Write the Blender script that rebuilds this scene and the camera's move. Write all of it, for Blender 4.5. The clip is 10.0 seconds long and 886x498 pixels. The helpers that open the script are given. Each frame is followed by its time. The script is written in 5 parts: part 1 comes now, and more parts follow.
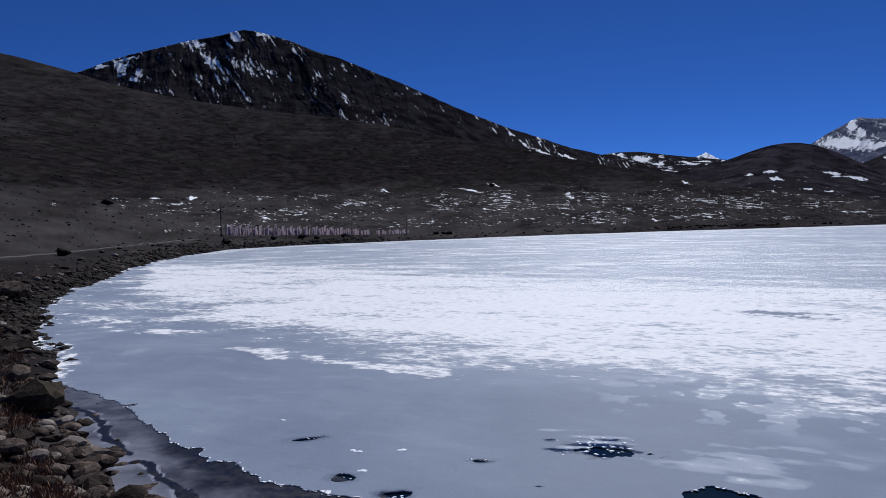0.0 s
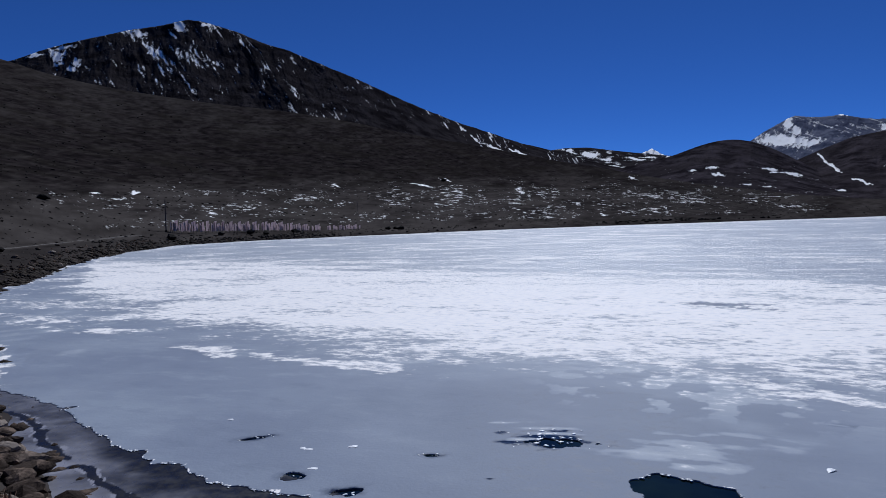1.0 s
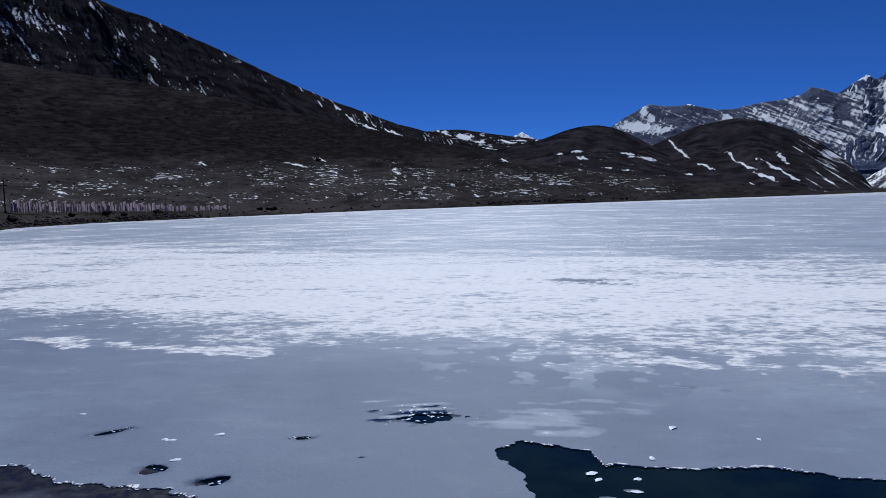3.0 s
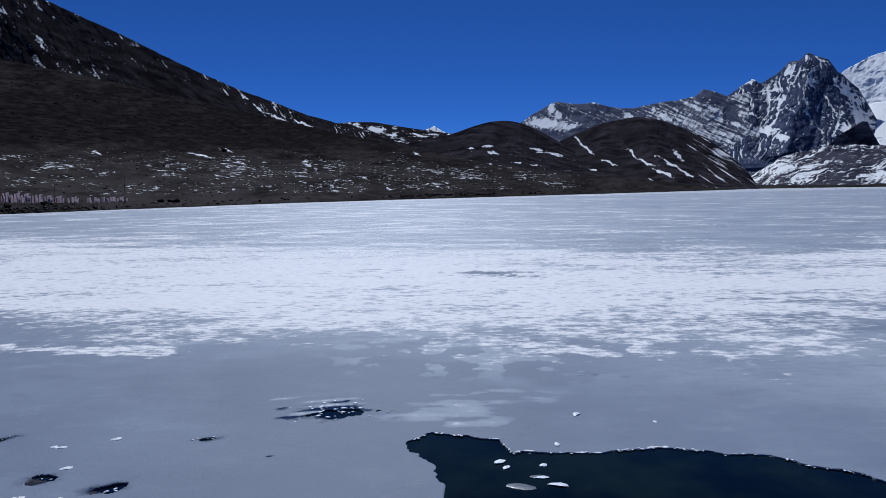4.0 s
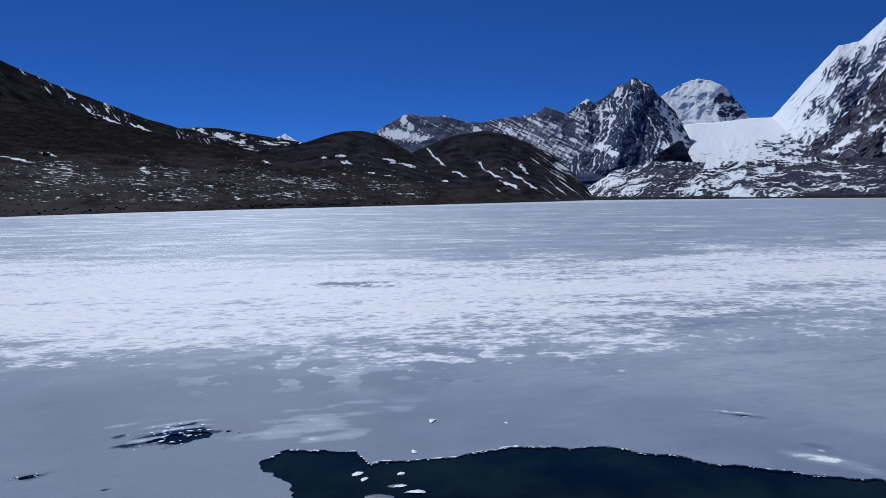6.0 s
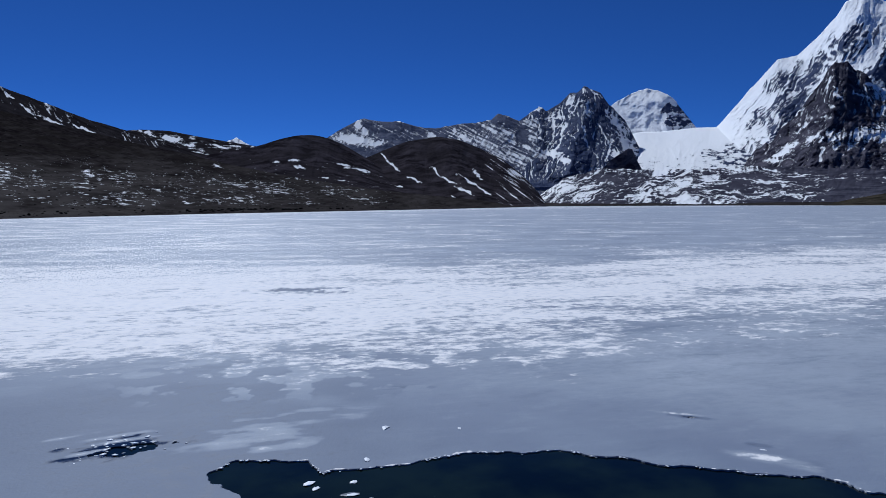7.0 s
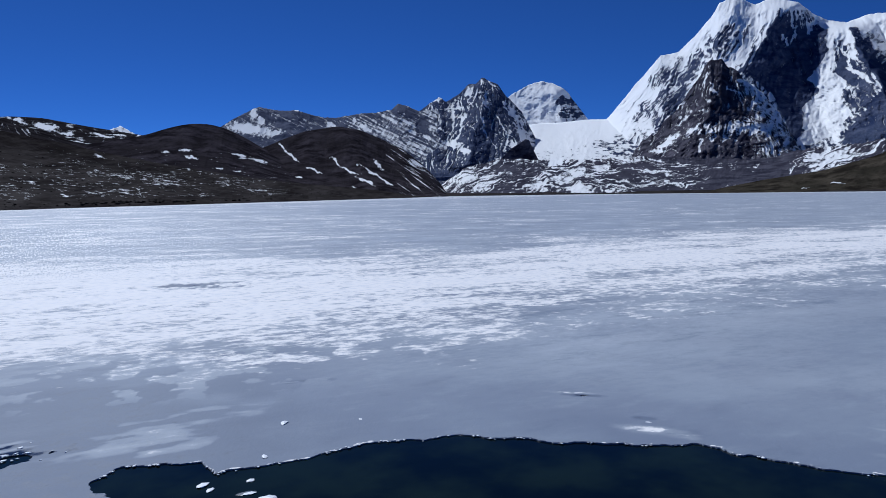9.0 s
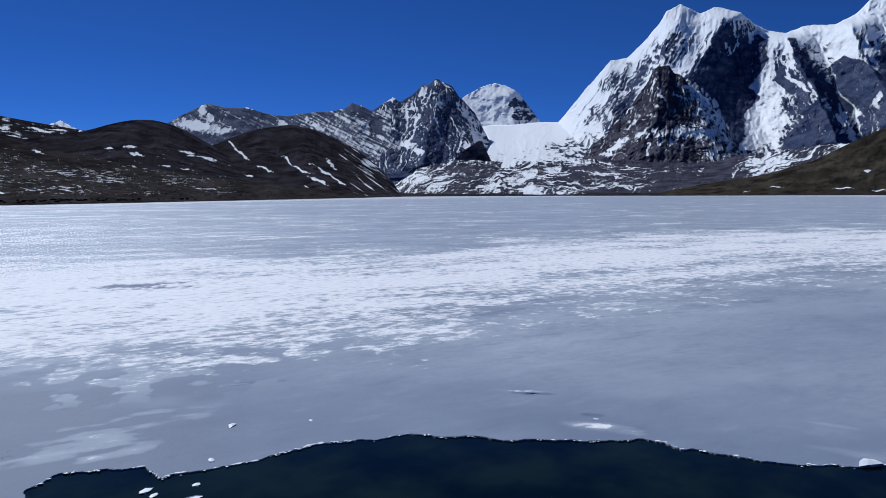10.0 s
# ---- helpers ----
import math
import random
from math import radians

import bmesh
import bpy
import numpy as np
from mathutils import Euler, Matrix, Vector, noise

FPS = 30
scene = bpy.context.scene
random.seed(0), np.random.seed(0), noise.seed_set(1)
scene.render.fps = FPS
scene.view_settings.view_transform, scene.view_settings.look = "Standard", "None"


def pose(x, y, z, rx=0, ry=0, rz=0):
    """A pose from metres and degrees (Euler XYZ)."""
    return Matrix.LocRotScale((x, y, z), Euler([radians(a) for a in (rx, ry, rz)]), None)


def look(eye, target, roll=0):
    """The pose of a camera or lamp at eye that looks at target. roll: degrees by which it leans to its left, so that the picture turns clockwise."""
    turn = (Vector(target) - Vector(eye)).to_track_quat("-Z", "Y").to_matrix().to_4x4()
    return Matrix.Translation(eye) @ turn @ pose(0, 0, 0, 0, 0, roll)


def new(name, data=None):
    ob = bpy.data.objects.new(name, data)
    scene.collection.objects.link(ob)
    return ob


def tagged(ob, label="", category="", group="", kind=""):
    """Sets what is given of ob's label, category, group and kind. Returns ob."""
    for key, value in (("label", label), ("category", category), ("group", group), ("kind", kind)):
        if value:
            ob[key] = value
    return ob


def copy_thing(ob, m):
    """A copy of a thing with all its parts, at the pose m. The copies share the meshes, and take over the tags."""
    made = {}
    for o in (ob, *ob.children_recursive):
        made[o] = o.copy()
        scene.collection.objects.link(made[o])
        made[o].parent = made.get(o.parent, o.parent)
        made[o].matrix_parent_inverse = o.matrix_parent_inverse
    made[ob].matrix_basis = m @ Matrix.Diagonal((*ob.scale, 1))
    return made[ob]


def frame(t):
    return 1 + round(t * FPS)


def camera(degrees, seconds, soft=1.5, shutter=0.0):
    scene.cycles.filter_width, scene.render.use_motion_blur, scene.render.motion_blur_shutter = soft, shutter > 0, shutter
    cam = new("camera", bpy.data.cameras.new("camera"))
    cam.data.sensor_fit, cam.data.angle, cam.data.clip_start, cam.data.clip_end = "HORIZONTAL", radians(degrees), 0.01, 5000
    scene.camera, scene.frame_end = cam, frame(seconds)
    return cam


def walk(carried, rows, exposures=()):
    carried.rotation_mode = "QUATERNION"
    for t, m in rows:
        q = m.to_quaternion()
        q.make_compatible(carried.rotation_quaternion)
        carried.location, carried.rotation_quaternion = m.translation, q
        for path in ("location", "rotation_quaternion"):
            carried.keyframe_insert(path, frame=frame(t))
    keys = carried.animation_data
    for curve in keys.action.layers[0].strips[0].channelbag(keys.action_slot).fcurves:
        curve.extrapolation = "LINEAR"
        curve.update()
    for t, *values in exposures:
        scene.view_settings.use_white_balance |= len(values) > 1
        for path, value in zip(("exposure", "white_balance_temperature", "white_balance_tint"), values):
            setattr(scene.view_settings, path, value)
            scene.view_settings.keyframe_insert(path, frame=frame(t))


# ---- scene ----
cam = camera(68.3, 10.0, 0.85)
EYE = 2.6
# seconds, x, y, z, yaw, pitch, roll
ROWS = [
    (0.0, -0.000, 0.000, 2.600, -0.00, -1.82, -1.24),
    (0.5, 0.014, 0.002, 2.595, -1.71, -1.73, -1.36),
    (1.0, 0.019, 0.024, 2.594, -4.19, -2.36, -1.40),
    (1.5, 0.036, 0.007, 2.591, -5.95, -2.50, -1.34),
    (2.0, 0.046, -0.015, 2.591, -8.62, -3.20, -1.60),
    (2.5, 0.064, 0.002, 2.581, -11.39, -3.81, -1.39),
    (4.0, 0.109, -0.009, 2.586, -22.62, -5.02, -0.86),
    (4.5, 0.100, -0.015, 2.585, -25.71, -5.09, -0.25),
    (5.0, 0.096, -0.028, 2.586, -29.35, -5.29, -0.03),
    (5.5, 0.095, -0.018, 2.590, -32.76, -4.81, -0.47),
    (7.0, 0.115, -0.017, 2.593, -39.37, -3.84, -0.25),
    (7.5, 0.118, -0.039, 2.592, -41.56, -3.94, -0.50),
    (8.0, 0.131, -0.037, 2.582, -44.08, -4.28, -0.38),
    (8.5, 0.142, -0.045, 2.579, -46.18, -4.85, -0.61),
    (9.0, 0.170, -0.043, 2.574, -47.90, -4.75, -0.74),
    (9.5, 0.173, -0.052, 2.571, -50.18, -4.94, -0.45),
    (10.0, 0.175, -0.060, 2.565, -52.00, -4.74, -0.23),
]


def aimed(x, y, z, yaw, pitch, roll):
    return pose(x, y, z, 0, 0, yaw) @ pose(0, 0, 0, 90 + pitch, 0, 0) @ pose(0, 0, 0, 0, 0, roll)


walk(cam, [(t, aimed(*row)) for t, *row in ROWS], [(0.0, -0.12, 5780, 11), (1.5, -0.24, 5640, 10), (2.5, -0.27, 5560, 10), (5.0, -0.31, 5420, 9), (7.5, -0.30, 5400, 9), (9.0, -0.19, 5450, 9), (10.0, -0.19, 5470, 9)])

# ---- light ----
SUN_BEARING, SUN_HEIGHT = 17.0, 45.0
world = bpy.data.worlds.new("high_sky")
scene.world = world
world.use_nodes = True
wn = world.node_tree.nodes
sky = wn.new("ShaderNodeTexSky")
sky.sky_type = "NISHITA"
sky.sun_disc = False
sky.sun_elevation, sky.sun_rotation = radians(SUN_HEIGHT), radians(SUN_BEARING)
sky.altitude, sky.air_density, sky.dust_density, sky.ozone_density = 5200, 0.85, 0.12, 10.0
deep = wn.new("ShaderNodeMix")
deep.data_type, deep.blend_type = "RGBA", "MULTIPLY"
deep.inputs[0].default_value = 1.0
deep.inputs[7].default_value = (0.63, 0.86, 1.19, 1)
world.node_tree.links.new(sky.outputs[0], deep.inputs[6])
world.node_tree.links.new(deep.outputs[2], wn["Background"].inputs["Color"])
wn["Background"].inputs["Strength"].default_value = 0.060
sun = new("sun", bpy.data.lights.new("sun", "SUN"))
sun.data.energy, sun.data.angle, sun.data.color = 3.8, radians(0.53), (1.0, 0.97, 0.92)
sun_way = Vector((math.sin(radians(SUN_BEARING)) * math.cos(radians(SUN_HEIGHT)),
                  math.cos(radians(SUN_BEARING)) * math.cos(radians(SUN_HEIGHT)), math.sin(radians(SUN_HEIGHT))))
sun.matrix_world = look(sun_way * 200, (0, 0, 0))


# ---- noise on arrays ----
TABLE = np.random.RandomState(7).rand(65536)


def value_noise(x, y, seed=0):
    xi, yi = np.floor(x).astype(np.int64), np.floor(y).astype(np.int64)
    fx, fy = x - xi, y - yi
    fx, fy = fx * fx * fx * (fx * (fx * 6 - 15) + 10), fy * fy * fy * (fy * (fy * 6 - 15) + 10)

    def at(i, j):
        return TABLE[((i * 73856093) ^ (j * 19349663) ^ (seed * 83492791 + 12345)) & 65535]

    a, b, c, d = at(xi, yi), at(xi + 1, yi), at(xi, yi + 1), at(xi + 1, yi + 1)
    return (a * (1 - fx) + b * fx) * (1 - fy) + (c * (1 - fx) + d * fx) * fy


def fbm(x, y, octaves=4, seed=0, gain=0.5):
    """About -1 to 1."""
    total, size, amount = 0.0, 0.0, 1.0
    for k in range(octaves):
        c, s = math.cos(0.6 * k), math.sin(0.6 * k)
        total = total + amount * (2 * value_noise((c * x - s * y) * 2 ** k, (s * x + c * y) * 2 ** k, seed + 11 * k) - 1)
        size += amount
        amount *= gain
    return total / size * 1.6


def ridged(x, y, octaves=5, seed=0, gain=0.55):
    """0 to 1, sharp crests at 1."""
    total, size, amount = 0.0, 0.0, 1.0
    for k in range(octaves):
        total = total + amount * (1 - np.abs(2 * value_noise(x * 2 ** k, y * 2 ** k, seed + 17 * k) - 1))
        size += amount
        amount *= gain
    return total / size


def unit(q):
    return (q - q.mean()) / (q.std() + 1e-9)


def smooth(a, b, x):
    u = np.clip((x - a) / (b - a), 0, 1)
    return u * u * (3 - 2 * u)


def line(points, x, k, soft=0.0):
    """Column k of points over column 0 at x, rounded over soft."""
    xs, ys = [p[0] for p in points], [p[k] for p in points]
    if not soft:
        return np.interp(x, xs, ys)
    return sum(np.interp(x + d * soft, xs, ys) * w for d, w in ((-1, 1), (-0.5, 2), (0, 2), (0.5, 2), (1, 1))) / 8


def patches(az, el, spots, seed=0):
    """Coverage by patches: bearing, height, half width, half height in degrees, dip to the right in degrees."""
    wa = az + 0.18 * fbm(az * 2.2, el * 2.2, 4, seed)
    we = el + 0.10 * fbm(az * 2.2 + 40, el * 2.2, 4, seed + 3)
    cover = np.zeros_like(az)
    for a, e, w, h, dip in spots:
        c, s = math.cos(radians(dip)), math.sin(radians(dip))
        u, v = (wa - a) * c - (we - e) * s, (wa - a) * s + (we - e) * c
        cover = np.maximum(cover, 1.0 - 0.5 * np.sqrt((u / w) ** 2 + (v / h) ** 2))
    return np.clip(cover + np.where(cover > 0.2, 0.24 * fbm(az * 5.0, el * 9.0, 4, seed + 6, 0.6), 0), 0, 1)


def strokes(az, el, lines, seed=0):
    """Coverage by thin slanting lines: bearing and height of both ends, half width in degrees."""
    wa = az + 0.24 * fbm(az * 2.0, el * 2.0, 5, seed, 0.6)
    we = el + 0.16 * fbm(az * 2.0 + 40, el * 2.0, 5, seed + 3, 0.6)
    cover = np.zeros_like(az)
    for a0, e0, a1, e1, w in lines:
        da, de = a1 - a0, e1 - e0
        k = np.clip(((wa - a0) * da + (we - e0) * de) / (da * da + de * de), 0, 1)
        cover = np.maximum(cover, 1.0 - 0.5 * np.hypot(wa - a0 - k * da, we - e0 - k * de) / w)
    return np.clip(cover * (0.92 + 0.22 * fbm(az * 1.5, el * 1.5, 3, seed + 9)), 0, 1)


def between(az, el, left, right, seed=0, edge=0.15):
    """1 between two lines of (height, bearing), fading over edge degrees."""
    wa = az + 0.22 * fbm(az * 1.6, el * 1.6, 4, seed)
    le, ri = np.interp(el, *zip(*left)), np.interp(el, *zip(*right))
    top, low = max(left[-1][0], right[-1][0]), min(left[0][0], right[0][0])
    return smooth(-edge, edge, wa - le) * smooth(-edge, edge, ri - wa) * smooth(-edge, edge, top - el) * smooth(-edge, edge, el - low)


# ---- materials ----
def material(name):
    m = bpy.data.materials.new(name)
    m.use_nodes = True
    nt = m.node_tree
    return m, nt, nt.nodes["Principled BSDF"]


def node(nt, kind, **inputs):
    n = nt.nodes.new(kind)
    for key, value in inputs.items():
        n.inputs[key.replace("_", " ")].default_value = value
    return n


def noise_at(nt, where, scale, detail=4.0, rough=0.55, stretch=None):
    n = node(nt, "ShaderNodeTexNoise", Scale=scale, Detail=detail, Roughness=rough)
    if stretch:
        mp = nt.nodes.new("ShaderNodeMapping")
        mp.inputs["Scale"].default_value = stretch
        nt.links.new(where, mp.inputs["Vector"])
        where = mp.outputs[0]
    nt.links.new(where, n.inputs["Vector"])
    return n.outputs["Fac"]


def ranged(nt, value, a, b, c=0.0, d=1.0, kind="SMOOTHSTEP"):
    n = nt.nodes.new("ShaderNodeMapRange")
    n.interpolation_type = kind
    for i, v in zip((1, 2, 3, 4), (a, b, c, d)):
        n.inputs[i].default_value = v
    nt.links.new(value, n.inputs[0])
    return n.outputs[0]


def maths(nt, op, a, b):
    n = nt.nodes.new("ShaderNodeMath")
    n.operation = op
    for i, v in enumerate((a, b)):
        if isinstance(v, (int, float)):
            n.inputs[i].default_value = v
        else:
            nt.links.new(v, n.inputs[i])
    return n.outputs[0]


def mixed(nt, fac, a, b):
    n = nt.nodes.new("ShaderNodeMix")
    n.data_type = "RGBA"
    for i, v in ((0, fac), (6, a), (7, b)):
        if isinstance(v, (int, float)):
            n.inputs[i].default_value = v
        elif isinstance(v, tuple):
            n.inputs[i].default_value = (*v, 1)
        else:
            nt.links.new(v, n.inputs[i])
    return n.outputs[2]


def attribute(nt, name):
    n = nt.nodes.new("ShaderNodeAttribute")
    n.attribute_name = name
    return n.outputs["Fac"]


def place(nt):
    return nt.nodes.new("ShaderNodeNewGeometry").outputs["Position"]


def bump(nt, bsdf, height, distance, strength=1.0):
    n = node(nt, "ShaderNodeBump", Distance=distance, Strength=strength)
    nt.links.new(height, n.inputs["Height"])
    nt.links.new(n.outputs[0], bsdf.inputs["Normal"])


SNOW = (0.95, 0.95, 0.94)


def land_material(name, dark, light, tint, tone=0.02, grain=0.5, stretch=None, snow_soft=0.06, relief=0.3, crumble=(0.6, 0.7), plain=None, fall=None):
    """Rock or earth in three tones, with snow by the mesh's own snow cover."""
    m, nt, bsdf = material(name)
    p = place(nt)
    big, mid, fine = noise_at(nt, p, tone, 5), noise_at(nt, p, grain * 0.25, 6, 0.6, stretch), noise_at(nt, p, grain, 6, 0.65, stretch if plain else None)
    col = mixed(nt, ranged(nt, mid, 0.35, 0.66), dark, light)
    col = mixed(nt, ranged(nt, big, 0.42, 0.66, 0, 0.8), col, tint)
    col = mixed(nt, ranged(nt, fine, 0.5, 0.75, 0, 0.55), col, tuple(c * 0.45 for c in dark))
    if plain:
        col = mixed(nt, attribute(nt, "veil"), col, mixed(nt, ranged(nt, mid, 0.3, 0.7), tuple(c * 0.7 for c in plain), plain))
    edge = maths(nt, "ADD", attribute(nt, "snow"), maths(nt, "MULTIPLY", maths(nt, "SUBTRACT", noise_at(nt, p, grain * crumble[0], 8, 0.68, fall), 0.5), crumble[1]))
    cover = ranged(nt, edge, 0.5 - snow_soft, 0.5 + snow_soft)
    col = mixed(nt, cover, col, SNOW)
    nt.links.new(col, bsdf.inputs["Base Color"])
    bsdf.inputs["Roughness"].default_value = 0.9
    bsdf.inputs["Specular IOR Level"].default_value = 0.0
    bump(nt, bsdf, maths(nt, "MULTIPLY", maths(nt, "ADD", fine, mid), ranged(nt, cover, 0, 1, 1.0, 0.2)), relief / grain, 0.8)
    return m


M_GROUND = land_material("dry_steppe", (0.0080, 0.0069, 0.0076), (0.0255, 0.0212, 0.0215), (0.0185, 0.0162, 0.0145), 0.03, 0.8, (1, 0.5, 1), 0.06, 0.03, (1.0, 1.2), (0.072, 0.064, 0.060))
M_DARK = land_material("dark_scree", (0.0107, 0.0095, 0.0110), (0.0385, 0.0343, 0.0368), (0.0242, 0.0214, 0.0230), 0.006, 0.12, None, 0.08, 0.3, (2.8, 0.9), None, (1, 1, 0.5))
M_HILL = land_material("brown_hill", (0.0135, 0.01175, 0.01425), (0.05875, 0.05063, 0.05812), (0.02975, 0.02575, 0.02825), 0.012, 0.12, (1, 1, 0.4), 0.08, 0.3, (1.8, 0.8))
# next three: blue haze of the distance is mixed into the rock colours
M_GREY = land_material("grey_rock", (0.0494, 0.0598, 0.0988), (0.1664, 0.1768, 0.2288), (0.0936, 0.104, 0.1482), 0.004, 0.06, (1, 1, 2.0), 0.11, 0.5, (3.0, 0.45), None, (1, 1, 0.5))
# the cliff's navy tone also carries the shade of the massif's faces
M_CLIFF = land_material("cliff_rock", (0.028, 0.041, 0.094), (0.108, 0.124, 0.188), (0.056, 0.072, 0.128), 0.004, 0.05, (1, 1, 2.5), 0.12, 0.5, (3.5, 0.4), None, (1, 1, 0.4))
M_PEAK = land_material("hazed_rock", (0.0338, 0.0468, 0.0962), (0.1248, 0.143, 0.2106), (0.065, 0.0806, 0.1352), 0.004, 0.05, (1, 1, 2.5), 0.11, 0.7, (3.5, 0.4), None, (1, 1, 0.45))
M_BUTTRESS = land_material("black_rock", (0.017, 0.017, 0.031), (0.130, 0.122, 0.148), (0.054, 0.052, 0.070), 0.005, 0.07, (1, 1, 2.0), 0.12, 0.6, (2.6, 0.5), None, (1, 1, 0.55))
M_MORAINE = land_material("moraine_rubble", (0.036, 0.036, 0.052), (0.1, 0.097, 0.122), (0.066, 0.063, 0.083), 0.006, 0.1, None, 0.11, 0.4, (2.2, 0.5))
M_GRASS = land_material("dry_grass_hill", (0.020, 0.0170, 0.0135), (0.080, 0.067, 0.050), (0.042, 0.0375, 0.0275), 0.02, 0.16, (1, 1, 0.5), 0.09, 0.4)


def stone_material(name, dark, light, pale=0.0):
    """Weathered stone; pale: how far single stones differ from the darkest one."""
    m, nt, bsdf = material(name)
    p = place(nt)
    info = nt.nodes.new("ShaderNodeObjectInfo").outputs["Random"]
    island = nt.nodes.new("ShaderNodeNewGeometry").outputs["Random Per Island"]
    each = maths(nt, "FRACT", maths(nt, "ADD", info, island), 0.0)
    a, b = noise_at(nt, p, 7.0, 6, 0.65), noise_at(nt, p, 40.0, 5, 0.6)
    col = mixed(nt, ranged(nt, a, 0.35, 0.68), dark, light)
    col = mixed(nt, ranged(nt, b, 0.5, 0.75, 0, 0.6), col, tuple(c * 0.5 for c in dark))
    col = mixed(nt, ranged(nt, each, 0.75, 0.0, 0.0, 0.85), col, tuple(c * 0.9 for c in dark))
    if pale:
        col = mixed(nt, ranged(nt, each, 0.8, 1.0, 0.0, pale), col, (0.30, 0.255, 0.215))
    nt.links.new(col, bsdf.inputs["Base Color"])
    bsdf.inputs["Roughness"].default_value = 0.85
    bsdf.inputs["Specular IOR Level"].default_value = 0.08
    bump(nt, bsdf, maths(nt, "ADD", a, b), 0.02, 0.7)
    return m


M_STONE = stone_material("shore_stone", (0.020, 0.0135, 0.0105), (0.190, 0.140, 0.108), 0.9)
M_WET = stone_material("wet_stone", (0.014, 0.011, 0.009), (0.07, 0.054, 0.042))
M_BLACK = stone_material("dark_boulder_rock", (0.006, 0.005, 0.005), (0.026, 0.020, 0.017))
M_BOULDER = stone_material("lichen_boulder", (0.026, 0.021, 0.016), (0.10, 0.07, 0.038))


def drifted(nt, where, scale, long=2.5, detail=5.0, rough=0.6):
    """Noise drawn out along the wind, which blows across the lake's long axis."""
    mp = nt.nodes.new("ShaderNodeMapping")
    mp.vector_type = "TEXTURE"
    mp.inputs["Rotation"].default_value = (0, 0, radians(-25))
    mp.inputs["Scale"].default_value = (long, 1, 1)
    nt.links.new(where, mp.inputs["Vector"])
    return noise_at(nt, mp.outputs[0], scale, detail, rough)


def ice_material():
    m, nt, bsdf = material("lake_ice")
    p = place(nt)
    broad, cloud, mid = noise_at(nt, p, 0.12, 5), noise_at(nt, p, 0.4, 4, 0.5), noise_at(nt, p, 0.9, 6, 0.6)
    fine, grit = noise_at(nt, p, 5.0, 6, 0.65), noise_at(nt, p, 22.0, 4, 0.6)
    plate, comb, lane = drifted(nt, p, 2.6, 1.6, 5, 0.62), drifted(nt, p, 7.0, 1.7, 5, 0.65), drifted(nt, p, 0.5, 2.4, 6, 0.64)
    signed = attribute(nt, "veil")
    veil = maths(nt, "MAXIMUM", signed, 0.0)
    # clear grey ice, clouded from within
    col = mixed(nt, ranged(nt, broad, 0.35, 0.65), (0.203, 0.235, 0.310), (0.243, 0.280, 0.352))
    col = mixed(nt, ranged(nt, cloud, 0.40, 0.72, 0, 0.45), col, (0.32, 0.365, 0.43))
    col = mixed(nt, ranged(nt, lane, 0.52, 0.72, 0, 0.35), col, (0.34, 0.385, 0.445))
    mottle = drifted(nt, p, 1.6, 2.0, 7, 0.68)
    col = mixed(nt, ranged(nt, mottle, 0.50, 0.70, 0, 0.45), col, (0.33, 0.372, 0.438))
    col = mixed(nt, ranged(nt, mottle, 0.47, 0.30, 0, 0.45), col, (0.165, 0.194, 0.262))
    # rime in a thin film, thicker where the veil is
    film = maths(nt, "MULTIPLY", veil, ranged(nt, maths(nt, "ADD", maths(nt, "MULTIPLY", lane, 0.6), maths(nt, "MULTIPLY", comb, 0.4)), 0.36, 0.6, 0.42, 1.0))
    col = mixed(nt, film, col, (0.60, 0.635, 0.665))
    ripple = ranged(nt, drifted(nt, p, 1.1, 3.0, 7, 0.72), 0.47, 0.36, 0, 0.6)
    col = mixed(nt, maths(nt, "MULTIPLY", ripple, ranged(nt, veil, 0.1, 0.5)), col, (0.21, 0.25, 0.315))
    # dark wet places
    stain = ranged(nt, maths(nt, "ADD", signed, maths(nt, "MULTIPLY", maths(nt, "SUBTRACT", fine, 0.5), 0.9)), -0.15, -0.75)
    clear = ranged(nt, maths(nt, "ADD", signed, maths(nt, "MULTIPLY", maths(nt, "SUBTRACT", mid, 0.5), 0.12)), 0.02, -0.15, 0, 0.65)
    col = mixed(nt, clear, col, (0.158, 0.188, 0.255))
    col = mixed(nt, stain, col, (0.012, 0.020, 0.042))
    # snow: plates with torn edges, combed by the wind
    edge = maths(nt, "ADD", attribute(nt, "snow"), maths(nt, "MULTIPLY", maths(nt, "SUBTRACT", plate, 0.5), 0.95))
    edge = maths(nt, "ADD", edge, maths(nt, "MULTIPLY", maths(nt, "SUBTRACT", comb, 0.5), 0.85))
    edge = maths(nt, "ADD", edge, maths(nt, "MULTIPLY", maths(nt, "SUBTRACT", lane, 0.5), 0.75))
    cover = ranged(nt, edge, 0.38, 0.68)
    snow = mixed(nt, ranged(nt, comb, 0.3, 0.6), (0.80, 0.80, 0.815), (0.96, 0.93, 0.90))
    # sun glitter painted into the colour: white glints, dark specks between
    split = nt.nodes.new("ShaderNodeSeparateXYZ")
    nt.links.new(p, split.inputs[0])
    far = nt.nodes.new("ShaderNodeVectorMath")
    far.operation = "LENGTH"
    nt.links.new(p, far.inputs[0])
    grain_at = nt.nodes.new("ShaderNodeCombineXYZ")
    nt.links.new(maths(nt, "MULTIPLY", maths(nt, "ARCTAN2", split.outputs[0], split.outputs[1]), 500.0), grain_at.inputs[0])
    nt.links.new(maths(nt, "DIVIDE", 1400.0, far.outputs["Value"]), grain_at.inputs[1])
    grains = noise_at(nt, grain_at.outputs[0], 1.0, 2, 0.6)
